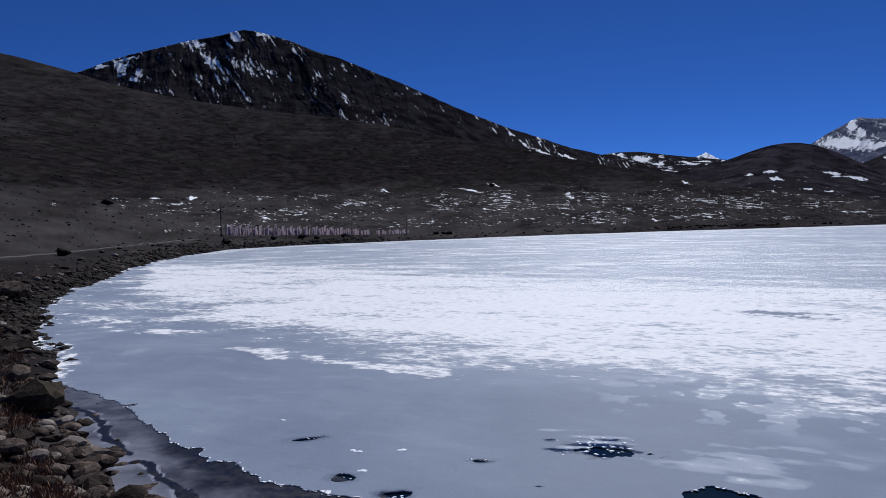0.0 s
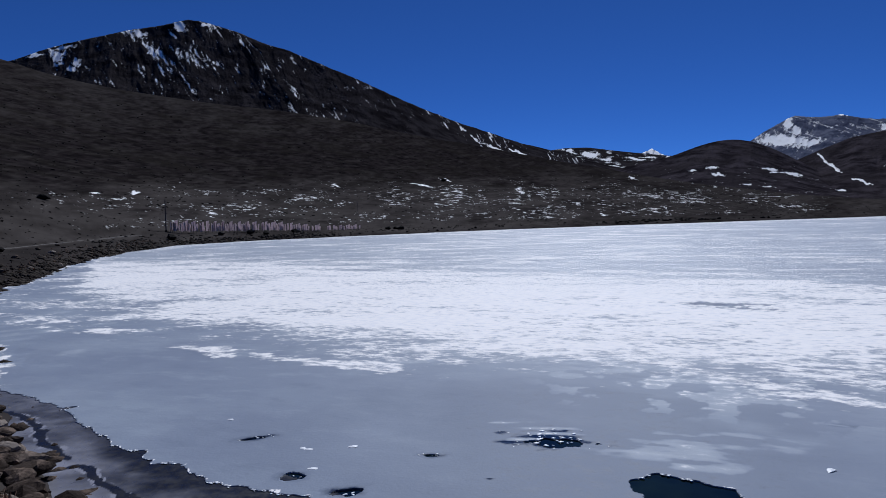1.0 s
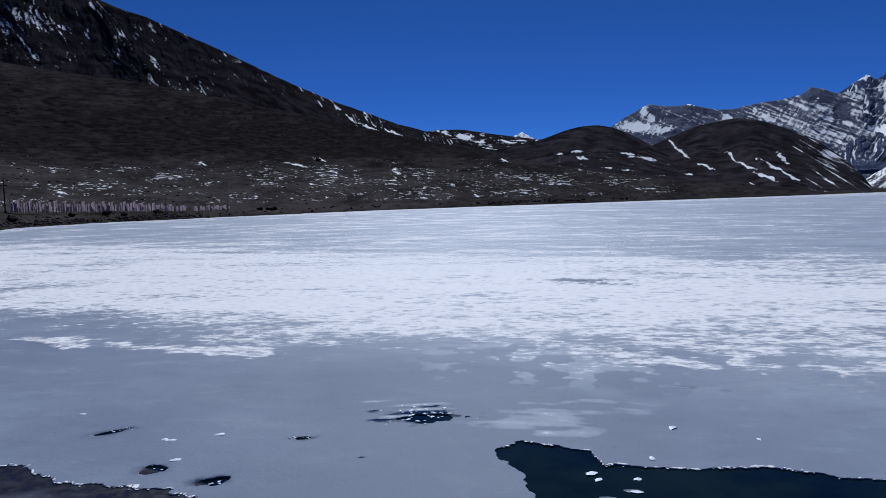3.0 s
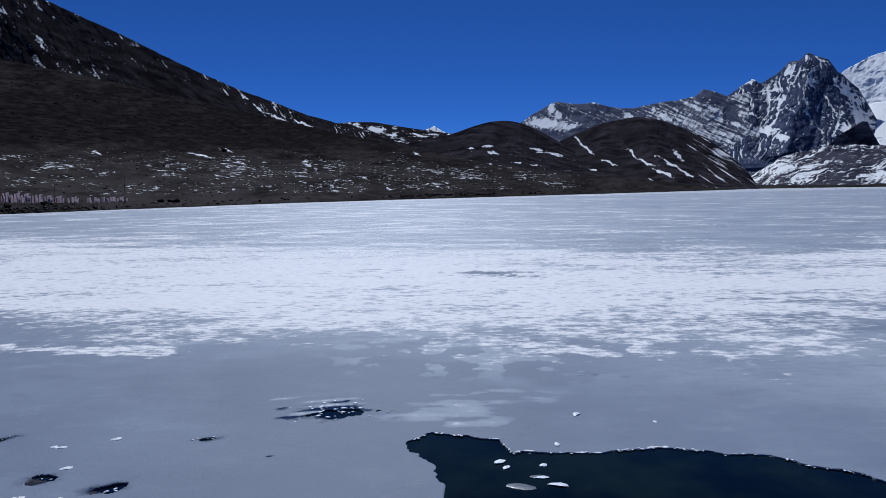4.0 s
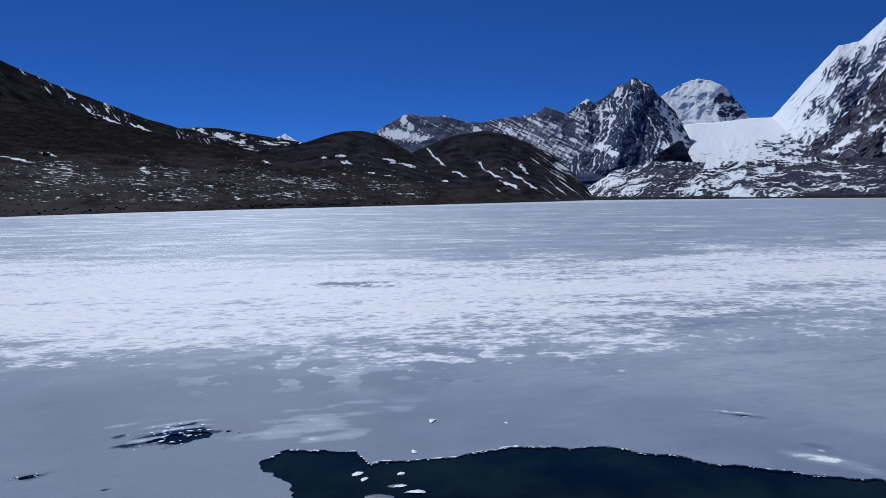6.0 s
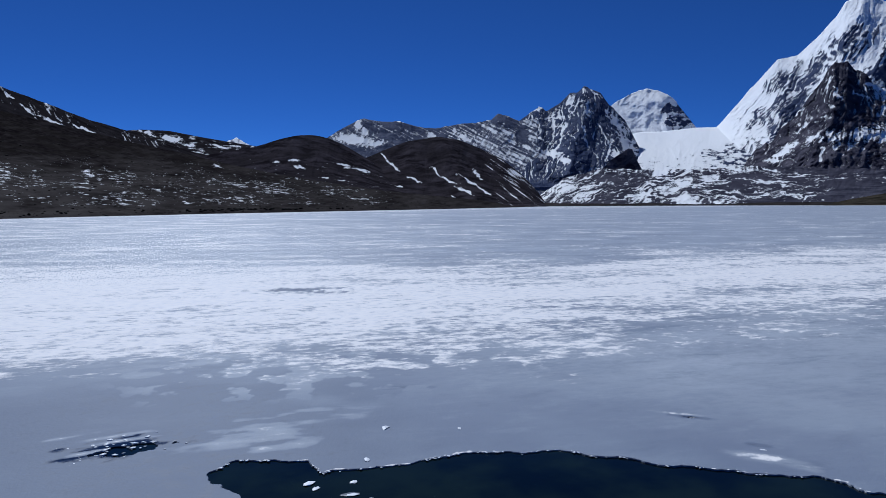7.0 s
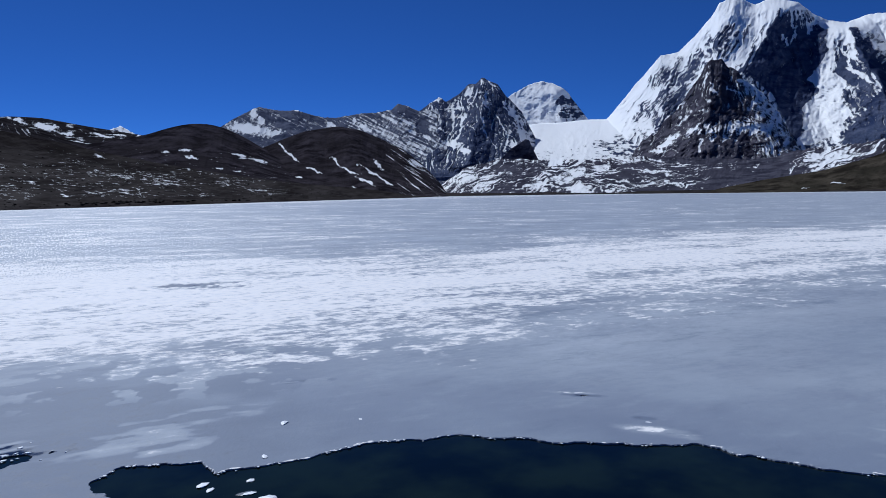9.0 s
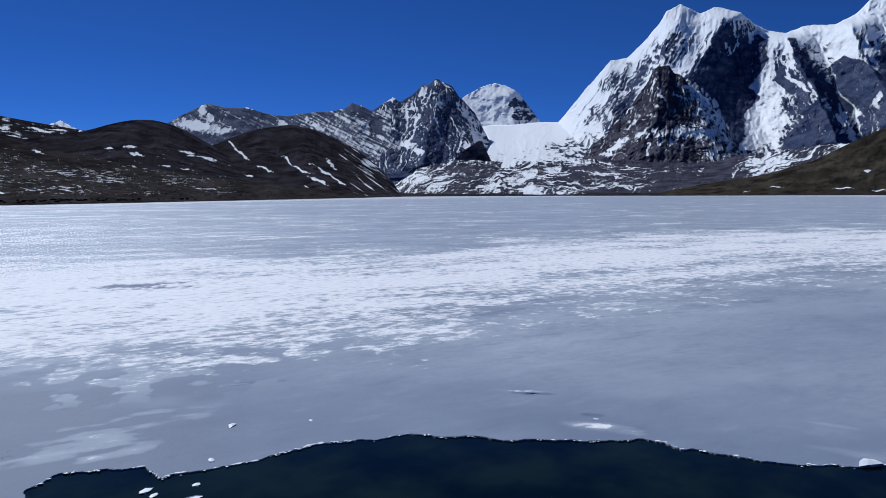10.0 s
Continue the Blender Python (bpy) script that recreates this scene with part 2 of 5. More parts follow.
    glint = maths(nt, "MULTIPLY", attribute(nt, "glitter"), ranged(nt, grains, 0.50, 0.66))
    shade = maths(nt, "MULTIPLY", attribute(nt, "glitter"), ranged(nt, grains, 0.48, 0.34, 0, 0.75))
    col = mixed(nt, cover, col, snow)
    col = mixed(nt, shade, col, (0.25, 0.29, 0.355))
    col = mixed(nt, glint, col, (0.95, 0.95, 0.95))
    nt.links.new(col, bsdf.inputs["Base Color"])
    rough = maths(nt, "SUBTRACT", ranged(nt, cover, 0, 1, 0.62, 0.8), maths(nt, "MULTIPLY", veil, 0.22))
    wet = maths(nt, "MULTIPLY", stain, ranged(nt, cover, 0, 1, 1.0, 0.0))
    nt.links.new(maths(nt, "SUBTRACT", rough, maths(nt, "MULTIPLY", wet, 0.52)), bsdf.inputs["Roughness"])
    bsdf.inputs["Specular IOR Level"].default_value = 0.3
    bsdf.inputs["IOR"].default_value = 1.31
    bump(nt, bsdf, maths(nt, "ADD", fine, grit), 0.007, 0.5)
    return m


def thin_ice_material():
    m, nt, bsdf = material("thin_dark_ice")
    p = place(nt)
    mid, fine = noise_at(nt, p, 1.4, 6, 0.6), noise_at(nt, p, 9.0, 5, 0.6)
    milk = maths(nt, "ADD", attribute(nt, "snow"), maths(nt, "MULTIPLY", maths(nt, "SUBTRACT", mid, 0.5), 0.5))
    col = mixed(nt, ranged(nt, milk, 0.1, 0.9), (0.012, 0.012, 0.016), (0.27, 0.27, 0.31))
    nt.links.new(col, bsdf.inputs["Base Color"])
    nt.links.new(ranged(nt, fine, 0.3, 0.7, 0.25, 0.5), bsdf.inputs["Roughness"])
    bsdf.inputs["IOR"].default_value = 1.31
    bump(nt, bsdf, fine, 0.006, 0.4)
    return m


def water_material():
    m, nt, bsdf = material("lake_water")
    p = place(nt)
    col = mixed(nt, ranged(nt, noise_at(nt, p, 0.9, 4), 0.4, 0.68), (0.002, 0.005, 0.008), (0.009, 0.017, 0.013))
    nt.links.new(col, bsdf.inputs["Base Color"])
    bsdf.inputs["Roughness"].default_value = 0.05
    bsdf.inputs["Specular IOR Level"].default_value = 0.22
    bsdf.inputs["IOR"].default_value = 1.33
    bump(nt, bsdf, noise_at(nt, p, 7.0, 3), 0.004, 0.3)
    return m


def plain_material(name, colour, rough=0.7, vary=0.25, scale=8.0):
    m, nt, bsdf = material(name)
    tc = nt.nodes.new("ShaderNodeTexCoord").outputs["Object"]
    col = mixed(nt, ranged(nt, noise_at(nt, tc, scale, 5), 0.3, 0.7), tuple(c * (1 - vary) for c in colour), colour)
    nt.links.new(col, bsdf.inputs["Base Color"])
    bsdf.inputs["Roughness"].default_value = rough
    return m


M_ICE, M_THIN, M_WATER = ice_material(), thin_ice_material(), water_material()
M_CHIP = plain_material("white_ice", (0.85, 0.87, 0.9), 0.5, 0.15)
M_SLUSH = plain_material("grey_slush", (0.10, 0.118, 0.145), 0.35, 0.6, 4.0)
M_CLOTH = plain_material("faded_white_cloth", (0.46, 0.42, 0.44), 0.9, 0.4, 2.0)
cloth_nt = M_CLOTH.node_tree
thin = cloth_nt.nodes.new("ShaderNodeBsdfTranslucent")
thin.inputs["Color"].default_value = (0.75, 0.66, 0.70, 1)
both = cloth_nt.nodes.new("ShaderNodeMixShader")
both.inputs[0].default_value = 0.6
cloth_nt.links.new(cloth_nt.nodes["Principled BSDF"].outputs[0], both.inputs[1])
cloth_nt.links.new(thin.outputs[0], both.inputs[2])
cloth_nt.links.new(both.outputs[0], cloth_nt.nodes["Material Output"].inputs["Surface"])
M_DUST = plain_material("pale_dust", (0.075, 0.064, 0.057), 0.95, 0.4, 0.6)
M_POLE = plain_material("weathered_wood", (0.10, 0.085, 0.075), 0.85, 0.4, 3.0)
M_STRAW = plain_material("dry_straw", (0.22, 0.118, 0.068), 0.9, 0.5, 4.0)


# ---- building helpers ----
def grid_faces(rows, cols):
    i, j = np.meshgrid(np.arange(rows - 1), np.arange(cols - 1), indexing="ij")
    a = (i * cols + j).ravel()
    return np.stack([a, a + 1, a + cols + 1, a + cols], 1)


def array_mesh(name, verts, faces, snow=None, shade=True, veil=None, glitter=None):
    """A mesh from arrays; faces all with the same number of corners."""
    me = bpy.data.meshes.new(name)
    n, k = faces.shape
    me.vertices.add(len(verts))
    me.vertices.foreach_set("co", np.ascontiguousarray(verts, dtype=np.float32).ravel())
    me.loops.add(n * k)
    me.loops.foreach_set("vertex_index", np.ascontiguousarray(faces, dtype=np.int32).ravel())
    me.polygons.add(n)
    me.polygons.foreach_set("loop_start", np.arange(0, n * k, k, dtype=np.int32))
    if snow is not None:
        at = me.attributes.new("snow", "FLOAT", "POINT")
        at.data.foreach_set("value", np.ascontiguousarray(snow, dtype=np.float32).ravel())
    if veil is not None:
        at = me.attributes.new("veil", "FLOAT", "POINT")
        at.data.foreach_set("value", np.ascontiguousarray(veil, dtype=np.float32).ravel())
    if glitter is not None:
        at = me.attributes.new("glitter", "FLOAT", "POINT")
        at.data.foreach_set("value", np.ascontiguousarray(glitter, dtype=np.float32).ravel())
    me.update(calc_edges=True)
    me.validate()
    if shade:
        me.shade_smooth()
    return me


def polar(az, r):
    a = np.radians(az)
    return r * np.sin(a), r * np.cos(a)


def facing(x, y, z, rows, cols):
    """Normals of a grid of points."""
    p = np.stack([x, y, z], -1).reshape(rows, cols, 3)
    du, dv = np.gradient(p, axis=1), np.gradient(p, axis=0)
    n = np.cross(du, dv)
    n /= np.linalg.norm(n, axis=-1, keepdims=True) + 1e-9
    return n * np.sign(n[..., 2:3] + 1e-9)


def blurred(q, k):
    """Mean over k cells to each side, both ways."""
    for axis in (0, 1):
        pad = [(k + 1, k) if a == axis else (0, 0) for a in (0, 1)]
        total = np.cumsum(np.pad(q, pad, mode="edge"), axis)
        n = q.shape[axis]
        q = (np.take(total, np.arange(2 * k + 1, 2 * k + 1 + n), axis) - np.take(total, np.arange(n), axis)) / (2 * k + 1)
    return q


def mountain(name, mat, crest, toe, toe_el=-0.1, step=0.06, bend=1.0, jag=0.0, soft=0.0, ribs=0.0, rib_size=(1.0, 3.0), slant=0.0,
             rough=0.0, rough_size=0.5, ridges=(), crag=0.0, crag_size=(0.5, 2.0), lie=(), hold=0.0, snow=None, seed=0, label="", category="mountain"):
    """A mountain from its crest line (bearing, height in degrees above the eye, distance), its toe's distance, ribs and gullies."""
    az = np.arange(crest[0][0], crest[-1][0] + step / 2, step)
    el_c = line(crest, az, 1, soft)
    r_c = line(crest, az, 2, 1.0)
    rows = max(12, int((el_c.max() - toe_el) / step))
    s = np.linspace(0, 1, rows)[:, None]
    el = toe_el + (np.maximum(el_c, toe_el + 0.05)[None] - toe_el) * s
    A = np.broadcast_to(az, el.shape)
    el = el + jag * fbm(A / 0.6, A * 0, 4, seed + 5, 0.55) * smooth(0.7, 1.0, s)
    r = toe + (r_c[None] - toe) * s ** bend
    fade = smooth(0.0, 0.12, s)
    warp = A + slant * el + 0.5 * fbm(A * 0.5, el * 0.5, 3, seed + 1)
    if ribs:
        r = r - ribs * fade * (ridged(warp / rib_size[0], el / rib_size[1], 5, seed + 2) - 0.5)
    if rough:
        r = r - rough * fade * fbm(A / rough_size, el / rough_size, 5, seed + 3, 0.6)
    for a0, e0, a1, e1, wl, wr, height in ridges:
        k = np.clip((el - e0) / (e1 - e0), -0.2, 1.2)
        off = A + 0.25 * fbm(A * 0.8, el * 0.8, 3, seed + 8) - (a0 + (a1 - a0) * k)
        rise = np.where(off < 0, 1 + off / wl, 1 - off / wr)
        r = r - height * np.clip(rise, 0, 1) * smooth(0.0, 0.15, s) * smooth(e0 + 0.2, e0 - 0.8, el) * smooth(-0.25, 0.1, 1.1 - k)
    if crag:
        # gullies that run down the fall line, and spurs between them
        lean = np.interp(A, *zip(*lie)) if lie else slant
        wa = A + lean * (el - 6) + 0.55 * fbm(A * 0.6, el * 0.6, 3, seed + 21) + 0.10 * fbm(A * 2.5, el * 2.5, 4, seed + 24)
        we = el + 0.4 * fbm(A * 0.8 + 30, el * 0.8, 4, seed + 22)
        w, h = crag_size
        cut = 0.6 * ridged(wa / w, we / h, 5, seed + 23, 0.6) + 0.4 * ridged(wa / (w * 0.37) + 9, we / (h * 0.6), 4, seed + 26, 0.6)
        r = r + crag * fade * (cut - 0.5)
    # hollows, which hold the snow
    hollow = unit(r - blurred(r, max(2, int(0.22 / step))))
    hollow = np.clip(np.where(hollow > 0, 1.25 * hollow, 0.8 * hollow), -2.2, 3.2)
    z = EYE + r * np.tan(np.radians(el))
    x, y = polar(A, r)
    n = facing(x, y, z, rows, len(az))
    a = np.radians(A)
    left = -(n[..., 0] * np.cos(a) - n[..., 1] * np.sin(a))
    cover = snow(A, el, s + 0 * A, n[..., 2], left) if snow else np.zeros_like(el)
    cover = cover + hold * hollow * smooth(1.0, 0.94, s)
    # the far side, down behind the crest
    back = 5
    k = np.linspace(0.2, 1, back)[:, None]
    rb = r[-1:] + k * 260
    zb = z[-1:] * (1 - k) ** 1.5 - 4 * k
    xb, yb = polar(np.broadcast_to(az, rb.shape), rb)
    front_r, front_z = r[:1] - 10, np.full((1, len(az)), -6.0)
    xf, yf = polar(az[None], front_r)
    X, Y, Z = np.concatenate([xf, x, xb]), np.concatenate([yf, y, yb]), np.concatenate([front_z, z, zb])
    C = np.concatenate([cover[:1], cover, np.repeat(cover[-1:], back, 0)])
    me = array_mesh(name, np.stack([X, Y, Z], -1).reshape(-1, 3), grid_faces(rows + back + 1, len(az)), C)
    me.materials.append(mat)
    return tagged(new(name, me), label, category, "", "structure")


# ---- the lake's outline ----
SHORE = [(96, 4.5), (75, 3.2), (50, 2.9), (25, 3.0), (0, 3.6), (-15, 4.7), (-23, 6.0), (-27.6, 7.2), (-28.6, 8.4), (-30.2, 10.2), (-30.8, 12.8), (-31.6, 15.9),
         (-32.3, 21.5), (-32.0, 28), (-30, 36), (-27.3, 46), (-25.0, 62), (-21.5, 84), (-18.4, 106), (-11, 126), (-4, 142), (1, 156), (10.5, 190), (20, 232),
         (28, 280), (34, 345), (40, 450), (45.5, 660), (48, 1000), (55, 1150), (62, 1150), (70, 1010), (78, 950), (86, 900), (95, 700), (110, 330), (122, 120), (120, 30), (108, 9)]
SHORE_XY = np.stack(polar(np.array([p[0] for p in SHORE], float), np.array([p[1] for p in SHORE], float)), -1)


def from_shore(x, y):
    """Metres from the shoreline; positive on land."""
    best, inside = np.full(x.shape, 1e9), np.zeros(x.shape, bool)
    for (ax, ay), (bx, by) in zip(SHORE_XY, np.roll(SHORE_XY, -1, 0)):
        dx, dy = bx - ax, by - ay
        k = np.clip(((x - ax) * dx + (y - ay) * dy) / (dx * dx + dy * dy), 0, 1)
        best = np.minimum(best, (x - ax - k * dx) ** 2 + (y - ay - k * dy) ** 2)
        cross = (ay > y) != (by > y)
        inside ^= cross & (x < dx * (y - ay) / (dy if abs(dy) > 1e-9 else 1e-9) + ax)
    d = np.sqrt(best)
    wave = 0.35 * fbm(x * 0.5, y * 0.5, 4, 61) * smooth(4, 12, np.hypot(x, y)) + 1.5 * fbm(x * 0.06, y * 0.06, 3, 62) * smooth(60, 150, np.hypot(x, y))
    return np.where(inside, -d, d) + wave


# crest of the near slope: bearing, height, distance; and where the slope begins
SLOPE = [(-180, 3, 700), (-90, 9, 650), (-60, 12.5, 650), (-45, 13.6, 650), (-33.6, 13.17, 660), (-31.6, 12.83, 665), (-28.7, 12.23, 670), (-26.4, 11.59, 680), (-22.3, 10.91, 690), (-18, 10.44, 700),
         (-13.5, 9.97, 710), (-8.7, 9.56, 720), (-3.9, 8.83, 730), (1, 7.78, 740), (5.9, 6.82, 750), (10.7, 5.78, 760), (14.5, 5.0, 770), (18, 4.2, 780), (22, 3.3, 800), (26, 2.6, 800),
         (31, 1.7, 800), (36, 1.1, 850), (42, 0.5, 950), (48, 0.05, 1400), (60, 0.0, 1500), (90, 0.0, 1500), (120, 1.5, 900), (180, 3, 700)]
BEGIN = [(-180, 20), (-60, 40), (-34, 60), (-25, 95), (-15, 150), (0, 180), (10, 220), (20, 265), (30, 330), (36, 420), (42, 600), (48, 1200), (90, 1300), (120, 400), (180, 20)]


def ground_height(az, r, x, y):
    d = from_shore(x, y)
    land = np.maximum(d, 0)
    z = 0.85 * (1 - np.exp(-land / 1.6)) + 0.045 * np.minimum(land, 80)
    z = np.where(d < 0, np.maximum(d * 0.25, -2.5), z)
    rc = line(SLOPE, az, 2, 2.0)
    top = EYE + rc * np.tan(np.radians(line(SLOPE, az, 1, 1.2)))
    r0 = line(BEGIN, az, 1, 3.0)
    u = np.clip((r - r0) / (rc - r0), 0, 1)
    base = 0.85 + 0.045 * 80
    rise = np.maximum(top - base, 0) * (0.42 * u + 0.58 * u ** 2.0)
    behind = smooth(1.0, 1.5, r / rc)
    z = (z + rise * smooth(0, 8, land)) * (1 - behind) + behind * 0.0
    away = smooth(30, 300, r) * (1 - behind) * smooth(0, 30, land)
    z = z + away * (0.55 * fbm(x * 0.02, y * 0.02, 2, 31) + 3.5 * u * (1 - u) * fbm(x * 0.008, y * 0.008, 3, 33))
    z = z + smooth(0, 0.6, land) * (0.10 * fbm(x * 0.7, y * 0.7, 4, 35)) * smooth(70, 30, r)
    return z


def build_ground():
    az = np.concatenate([np.arange(-180, -40, 2.0), np.arange(-40, 50, 0.08), np.arange(50, 92, 0.5), np.arange(92, 180.1, 2.0)])
    near = np.concatenate([[0.0], 0.4 * (130 / 0.4) ** np.linspace(0, 1, 160)])
    rc = line(SLOPE, az, 2, 2.0)
    R = [np.broadcast_to(q, az.shape) for q in near]
    for u in np.linspace(0, 1, 221)[1:]:
        R.append(130 * (rc / 130) ** u)
    for k in (1.02, 1.06, 1.12, 1.2, 1.3, 1.4, 1.55):
        R.append(rc * k)
    R.append(np.full(az.shape, 2600.0))
    R.append(np.full(az.shape, 4900.0))
    R = np.stack(R)
    A = np.broadcast_to(az, R.shape)
    x, y = polar(A, R)
    z = ground_height(A, R, x, y)
    el = np.degrees(np.arctan2(z - EYE, R))
    # drifts of old snow lying along the foot of the slope
    zone = smooth(-0.3, 0.2, el) * smooth(6.2, 2.0, el + 0.5 * fbm(A / 3, el / 1.2, 3, 40)) * smooth(85, 120, R) * smooth(46, 30, A) * (0.75 + 0.25 * smooth(-34, -16, A))
    streak = unit(fbm(A / 0.42, (el + 0.09 * A) / 0.055, 3, 41))
    cluster = unit(fbm(A / 2.5, el / 0.6, 3, 43))
    snow = zone * np.clip(0.25 + 0.12 * streak + 0.05 * cluster, 0, 1)
    snow = np.maximum(snow, smooth(90, 130, R) * patches(A, el, [(11.1, 2.4, 0.5, 0.16, 12), (4.6, 3.7, 0.6, 0.08, 14), (-5, 3.35, 0.4, 0.1, 5), (-23.6, 2.9, 0.5, 0.1, 5), (-30.7, 2.3, 0.35, 0.2, 30),
                                    (-15.1, 1.1, 0.5, 0.1, 5), (-21, 2.95, 0.5, 0.1, 8), (18.1, 0.3, 0.4, 0.06, 5), (2.6, 3.2, 1.2, 0.1, 10), (10.9, 2.75, 0.4, 0.1, 5), (20.5, 3.3, 0.5, 0.09, 18)], 45) * 0.75)
    # paler turf on the flat below and, thinner, on the upper slope; dark heath between
    hazy = el + 0.9 * fbm(A / 5, el / 1.6, 4, 47)
    flat = smooth(5.0, 1.2, hazy) * (0.74 + 0.42 * fbm(A / 2.5, el / 0.5, 4, 48)) * (0.55 + 0.45 * smooth(28, 8, A))
    flat = flat + smooth(5.5, 9.5, hazy) * (0.20 + 0.22 * fbm(A / 3, el / 0.9, 4, 49)) + 0.14 * smooth(0.1, 0.7, fbm(A / 1.2, el / 0.22, 4, 50)) * smooth(90, 150, R)
    flat = flat + 0.10 * unit(fbm(A / 0.6, el / 0.14, 4, 51)) * smooth(90, 150, R)
    flat = np.clip(flat, 0, 1)
    # a worn track along the bank
    way = np.interp(A, [-60, -34.2, -30.6, -26.8, -21.4], [-1.9, -1.47, -1.24, -0.94, -0.51])
    flat = flat + 0.9 * smooth(0.10, 0.03, np.abs(el - way)) * smooth(-20, -23, A) * smooth(-60, -50, A) * smooth(25, 35, R)
    k = smooth(30, 80, R)
    flat = flat * k + (0.16 + 0.6 * smooth(14, 9, R)) * (1 - k)
    faces = grid_faces(len(R), len(az))
    wide = from_shore(x, y).ravel()
    faces = faces[(wide[faces] > -6.0).any(1) | (R.ravel()[faces] < 12).any(1)]
    used = np.zeros(x.size, bool)
    used[faces.ravel()] = True
    index = np.cumsum(used) - 1
    me = array_mesh("ground", np.stack([x, y, z], -1).reshape(-1, 3)[used], index[faces], snow.ravel()[used], True, flat.ravel()[used])
    me.materials.append(M_GROUND)
    return tagged(new("ground", me), "dark brown dry steppe ground with thin snow drifts, rising into a slope", "ground", "", "structure")


build_ground()


def build_path():
    az = np.linspace(-40, -20.5, 90)
    goal = np.interp(az, [-40, -34.2, -30.6, -26.8, -21.4], [-1.6, -1.47, -1.24, -0.94, -0.51]) + 0.03 * fbm(az, az * 0, 3, 141)
    low, high = np.full(az.shape, 25.0), np.full(az.shape, 150.0)
    for k in range(24):
        r = (low + high) / 2
        x, y = polar(az, r)
        over = np.degrees(np.arctan2(ground_height(az, r, x, y) - EYE, r)) > goal
        low, high = np.where(over, low, r), np.where(over, r, high)
    rows = []
    for side in (-0.55, -0.2, 0.2, 0.55):
        q = r + side * (1 + 0.25 * fbm(az * 2 + side, az * 0, 3, 142))
        x, y = polar(az, q)
        rows.append(np.stack([x, y, ground_height(az, q, x, y) + (0.05 if abs(side) < 0.5 else 0.0)], -1))
    me = array_mesh("footpath", np.stack(rows).reshape(-1, 3), grid_faces(4, len(az)))
    me.materials.append(M_DUST)
    return tagged(new("footpath", me), "narrow pale dusty track along the bank", "path", "", "structure")


build_path()

# ---- mountains and hills ----
def far_snow(A, el, s, up, left):
    return 0.6 + 0.15 * unit(ridged(A / 0.4, el / 0.5, 4, 4))


mountain("far_peak", M_GREY, [(20.6, 4.3, 4500), (21.2, 5.3, 4500), (21.6, 5.45, 4500), (22.0, 5.68, 4500), (22.4, 5.45, 4500), (22.9, 5.2, 4500), (24, 4.3, 4500)], 3500, 3.0,
         ribs=25, rib_size=(0.5, 1.0), jag=0.06, snow=far_snow, seed=3, label="tiny distant snow-covered peak beyond the pass")


def dark_snow(A, el, s, up, left):
    spots = [(-25.75, 12.8, 0.35, 0.6, 10), (-24.6, 12.6, 0.3, 0.45, 20), (-27.2, 12.8, 0.7, 0.12, -25), (-25.3, 13.6, 0.9, 0.12, -20), (-20.1, 15.1, 0.55, 0.3, 20), (-19.3, 13.9, 0.85, 0.13, 58), (-18.6, 12.5, 0.6, 0.09, 60),
             (-17.0, 15.85, 0.6, 0.4, 10), (-17.6, 15.2, 0.5, 0.16, 45), (-15.2, 16.1, 0.25, 0.15, 10), (-24.9, 12.1, 0.3, 0.3, 10),
             (6.1, 8.05, 0.5, 0.17, 40), (7.2, 7.15, 0.6, 0.12, 35), (8.8, 6.4, 0.9, 0.1, 25), (10.8, 5.9, 0.9, 0.09, 22)]
    flecks = unit(ridged((A + 0.6 * el) / 0.5, el / 1.4, 4, 71)) + 0.9 * unit(fbm((A + 0.6 * el) / 0.22, el / 0.55, 3, 72)) + 0.8 * unit(fbm(A / 3.0, el / 1.5, 3, 70))
    upper = 0.06 * smooth(12.5, 15.5, el) + 0.10 * smooth(-12, -20, A)
    return np.maximum(patches(A, el, [(a, e, w * 0.85, h * 0.8, d) for a, e, w, h, d in spots], 5), 0.09 + 0.12 * flecks + upper + 0.13 * smooth(5.0, 9.0, A) * smooth(9.3, 6.5, el))


mountain("dark_mountain", M_DARK, [(-50, 9, 1500), (-38, 11, 1500), (-31, 11.6, 1500), (-28.7, 12.31, 1500), (-26.3, 13.47, 1500), (-23.9, 14.3, 1500), (-20.7, 15.31, 1500), (-18.7, 15.75, 1500), (-16.5, 16.41, 1500), (-15.1, 16.31, 1500),
         (-12.4, 15.65, 1500), (-10.5, 14.95, 1480), (-8.6, 14.5, 1450), (-4.8, 13.06, 1400), (-1.9, 11.88, 1400), (1.1, 10.5, 1400), (4, 9.28, 1450), (6.4, 8.34, 1500), (8.8, 7.53, 1600), (11.2, 6.61, 1700), (14, 5.87, 1800), (18, 4.6, 1900), (24, 3.0, 1900)],
         760, 2.0, step=0.075, soft=0.25, jag=0.03, ribs=30, rib_size=(2.6, 8.0), rough=4, rough_size=0.8, crag=14, crag_size=(0.5, 2.4), lie=((-28, -0.5), (-17, 0.2), (-5, 0.9), (12, 1.2)), hold=0.07,
         ridges=[(-12.5, 15.6, -6.5, 7.5, 3.5, 3.0, 34), (-21.5, 15.0, -24, 9, 3, 3, 25)], snow=dark_snow, seed=11, label="dark scree mountain with snow streaks near its rounded summit")


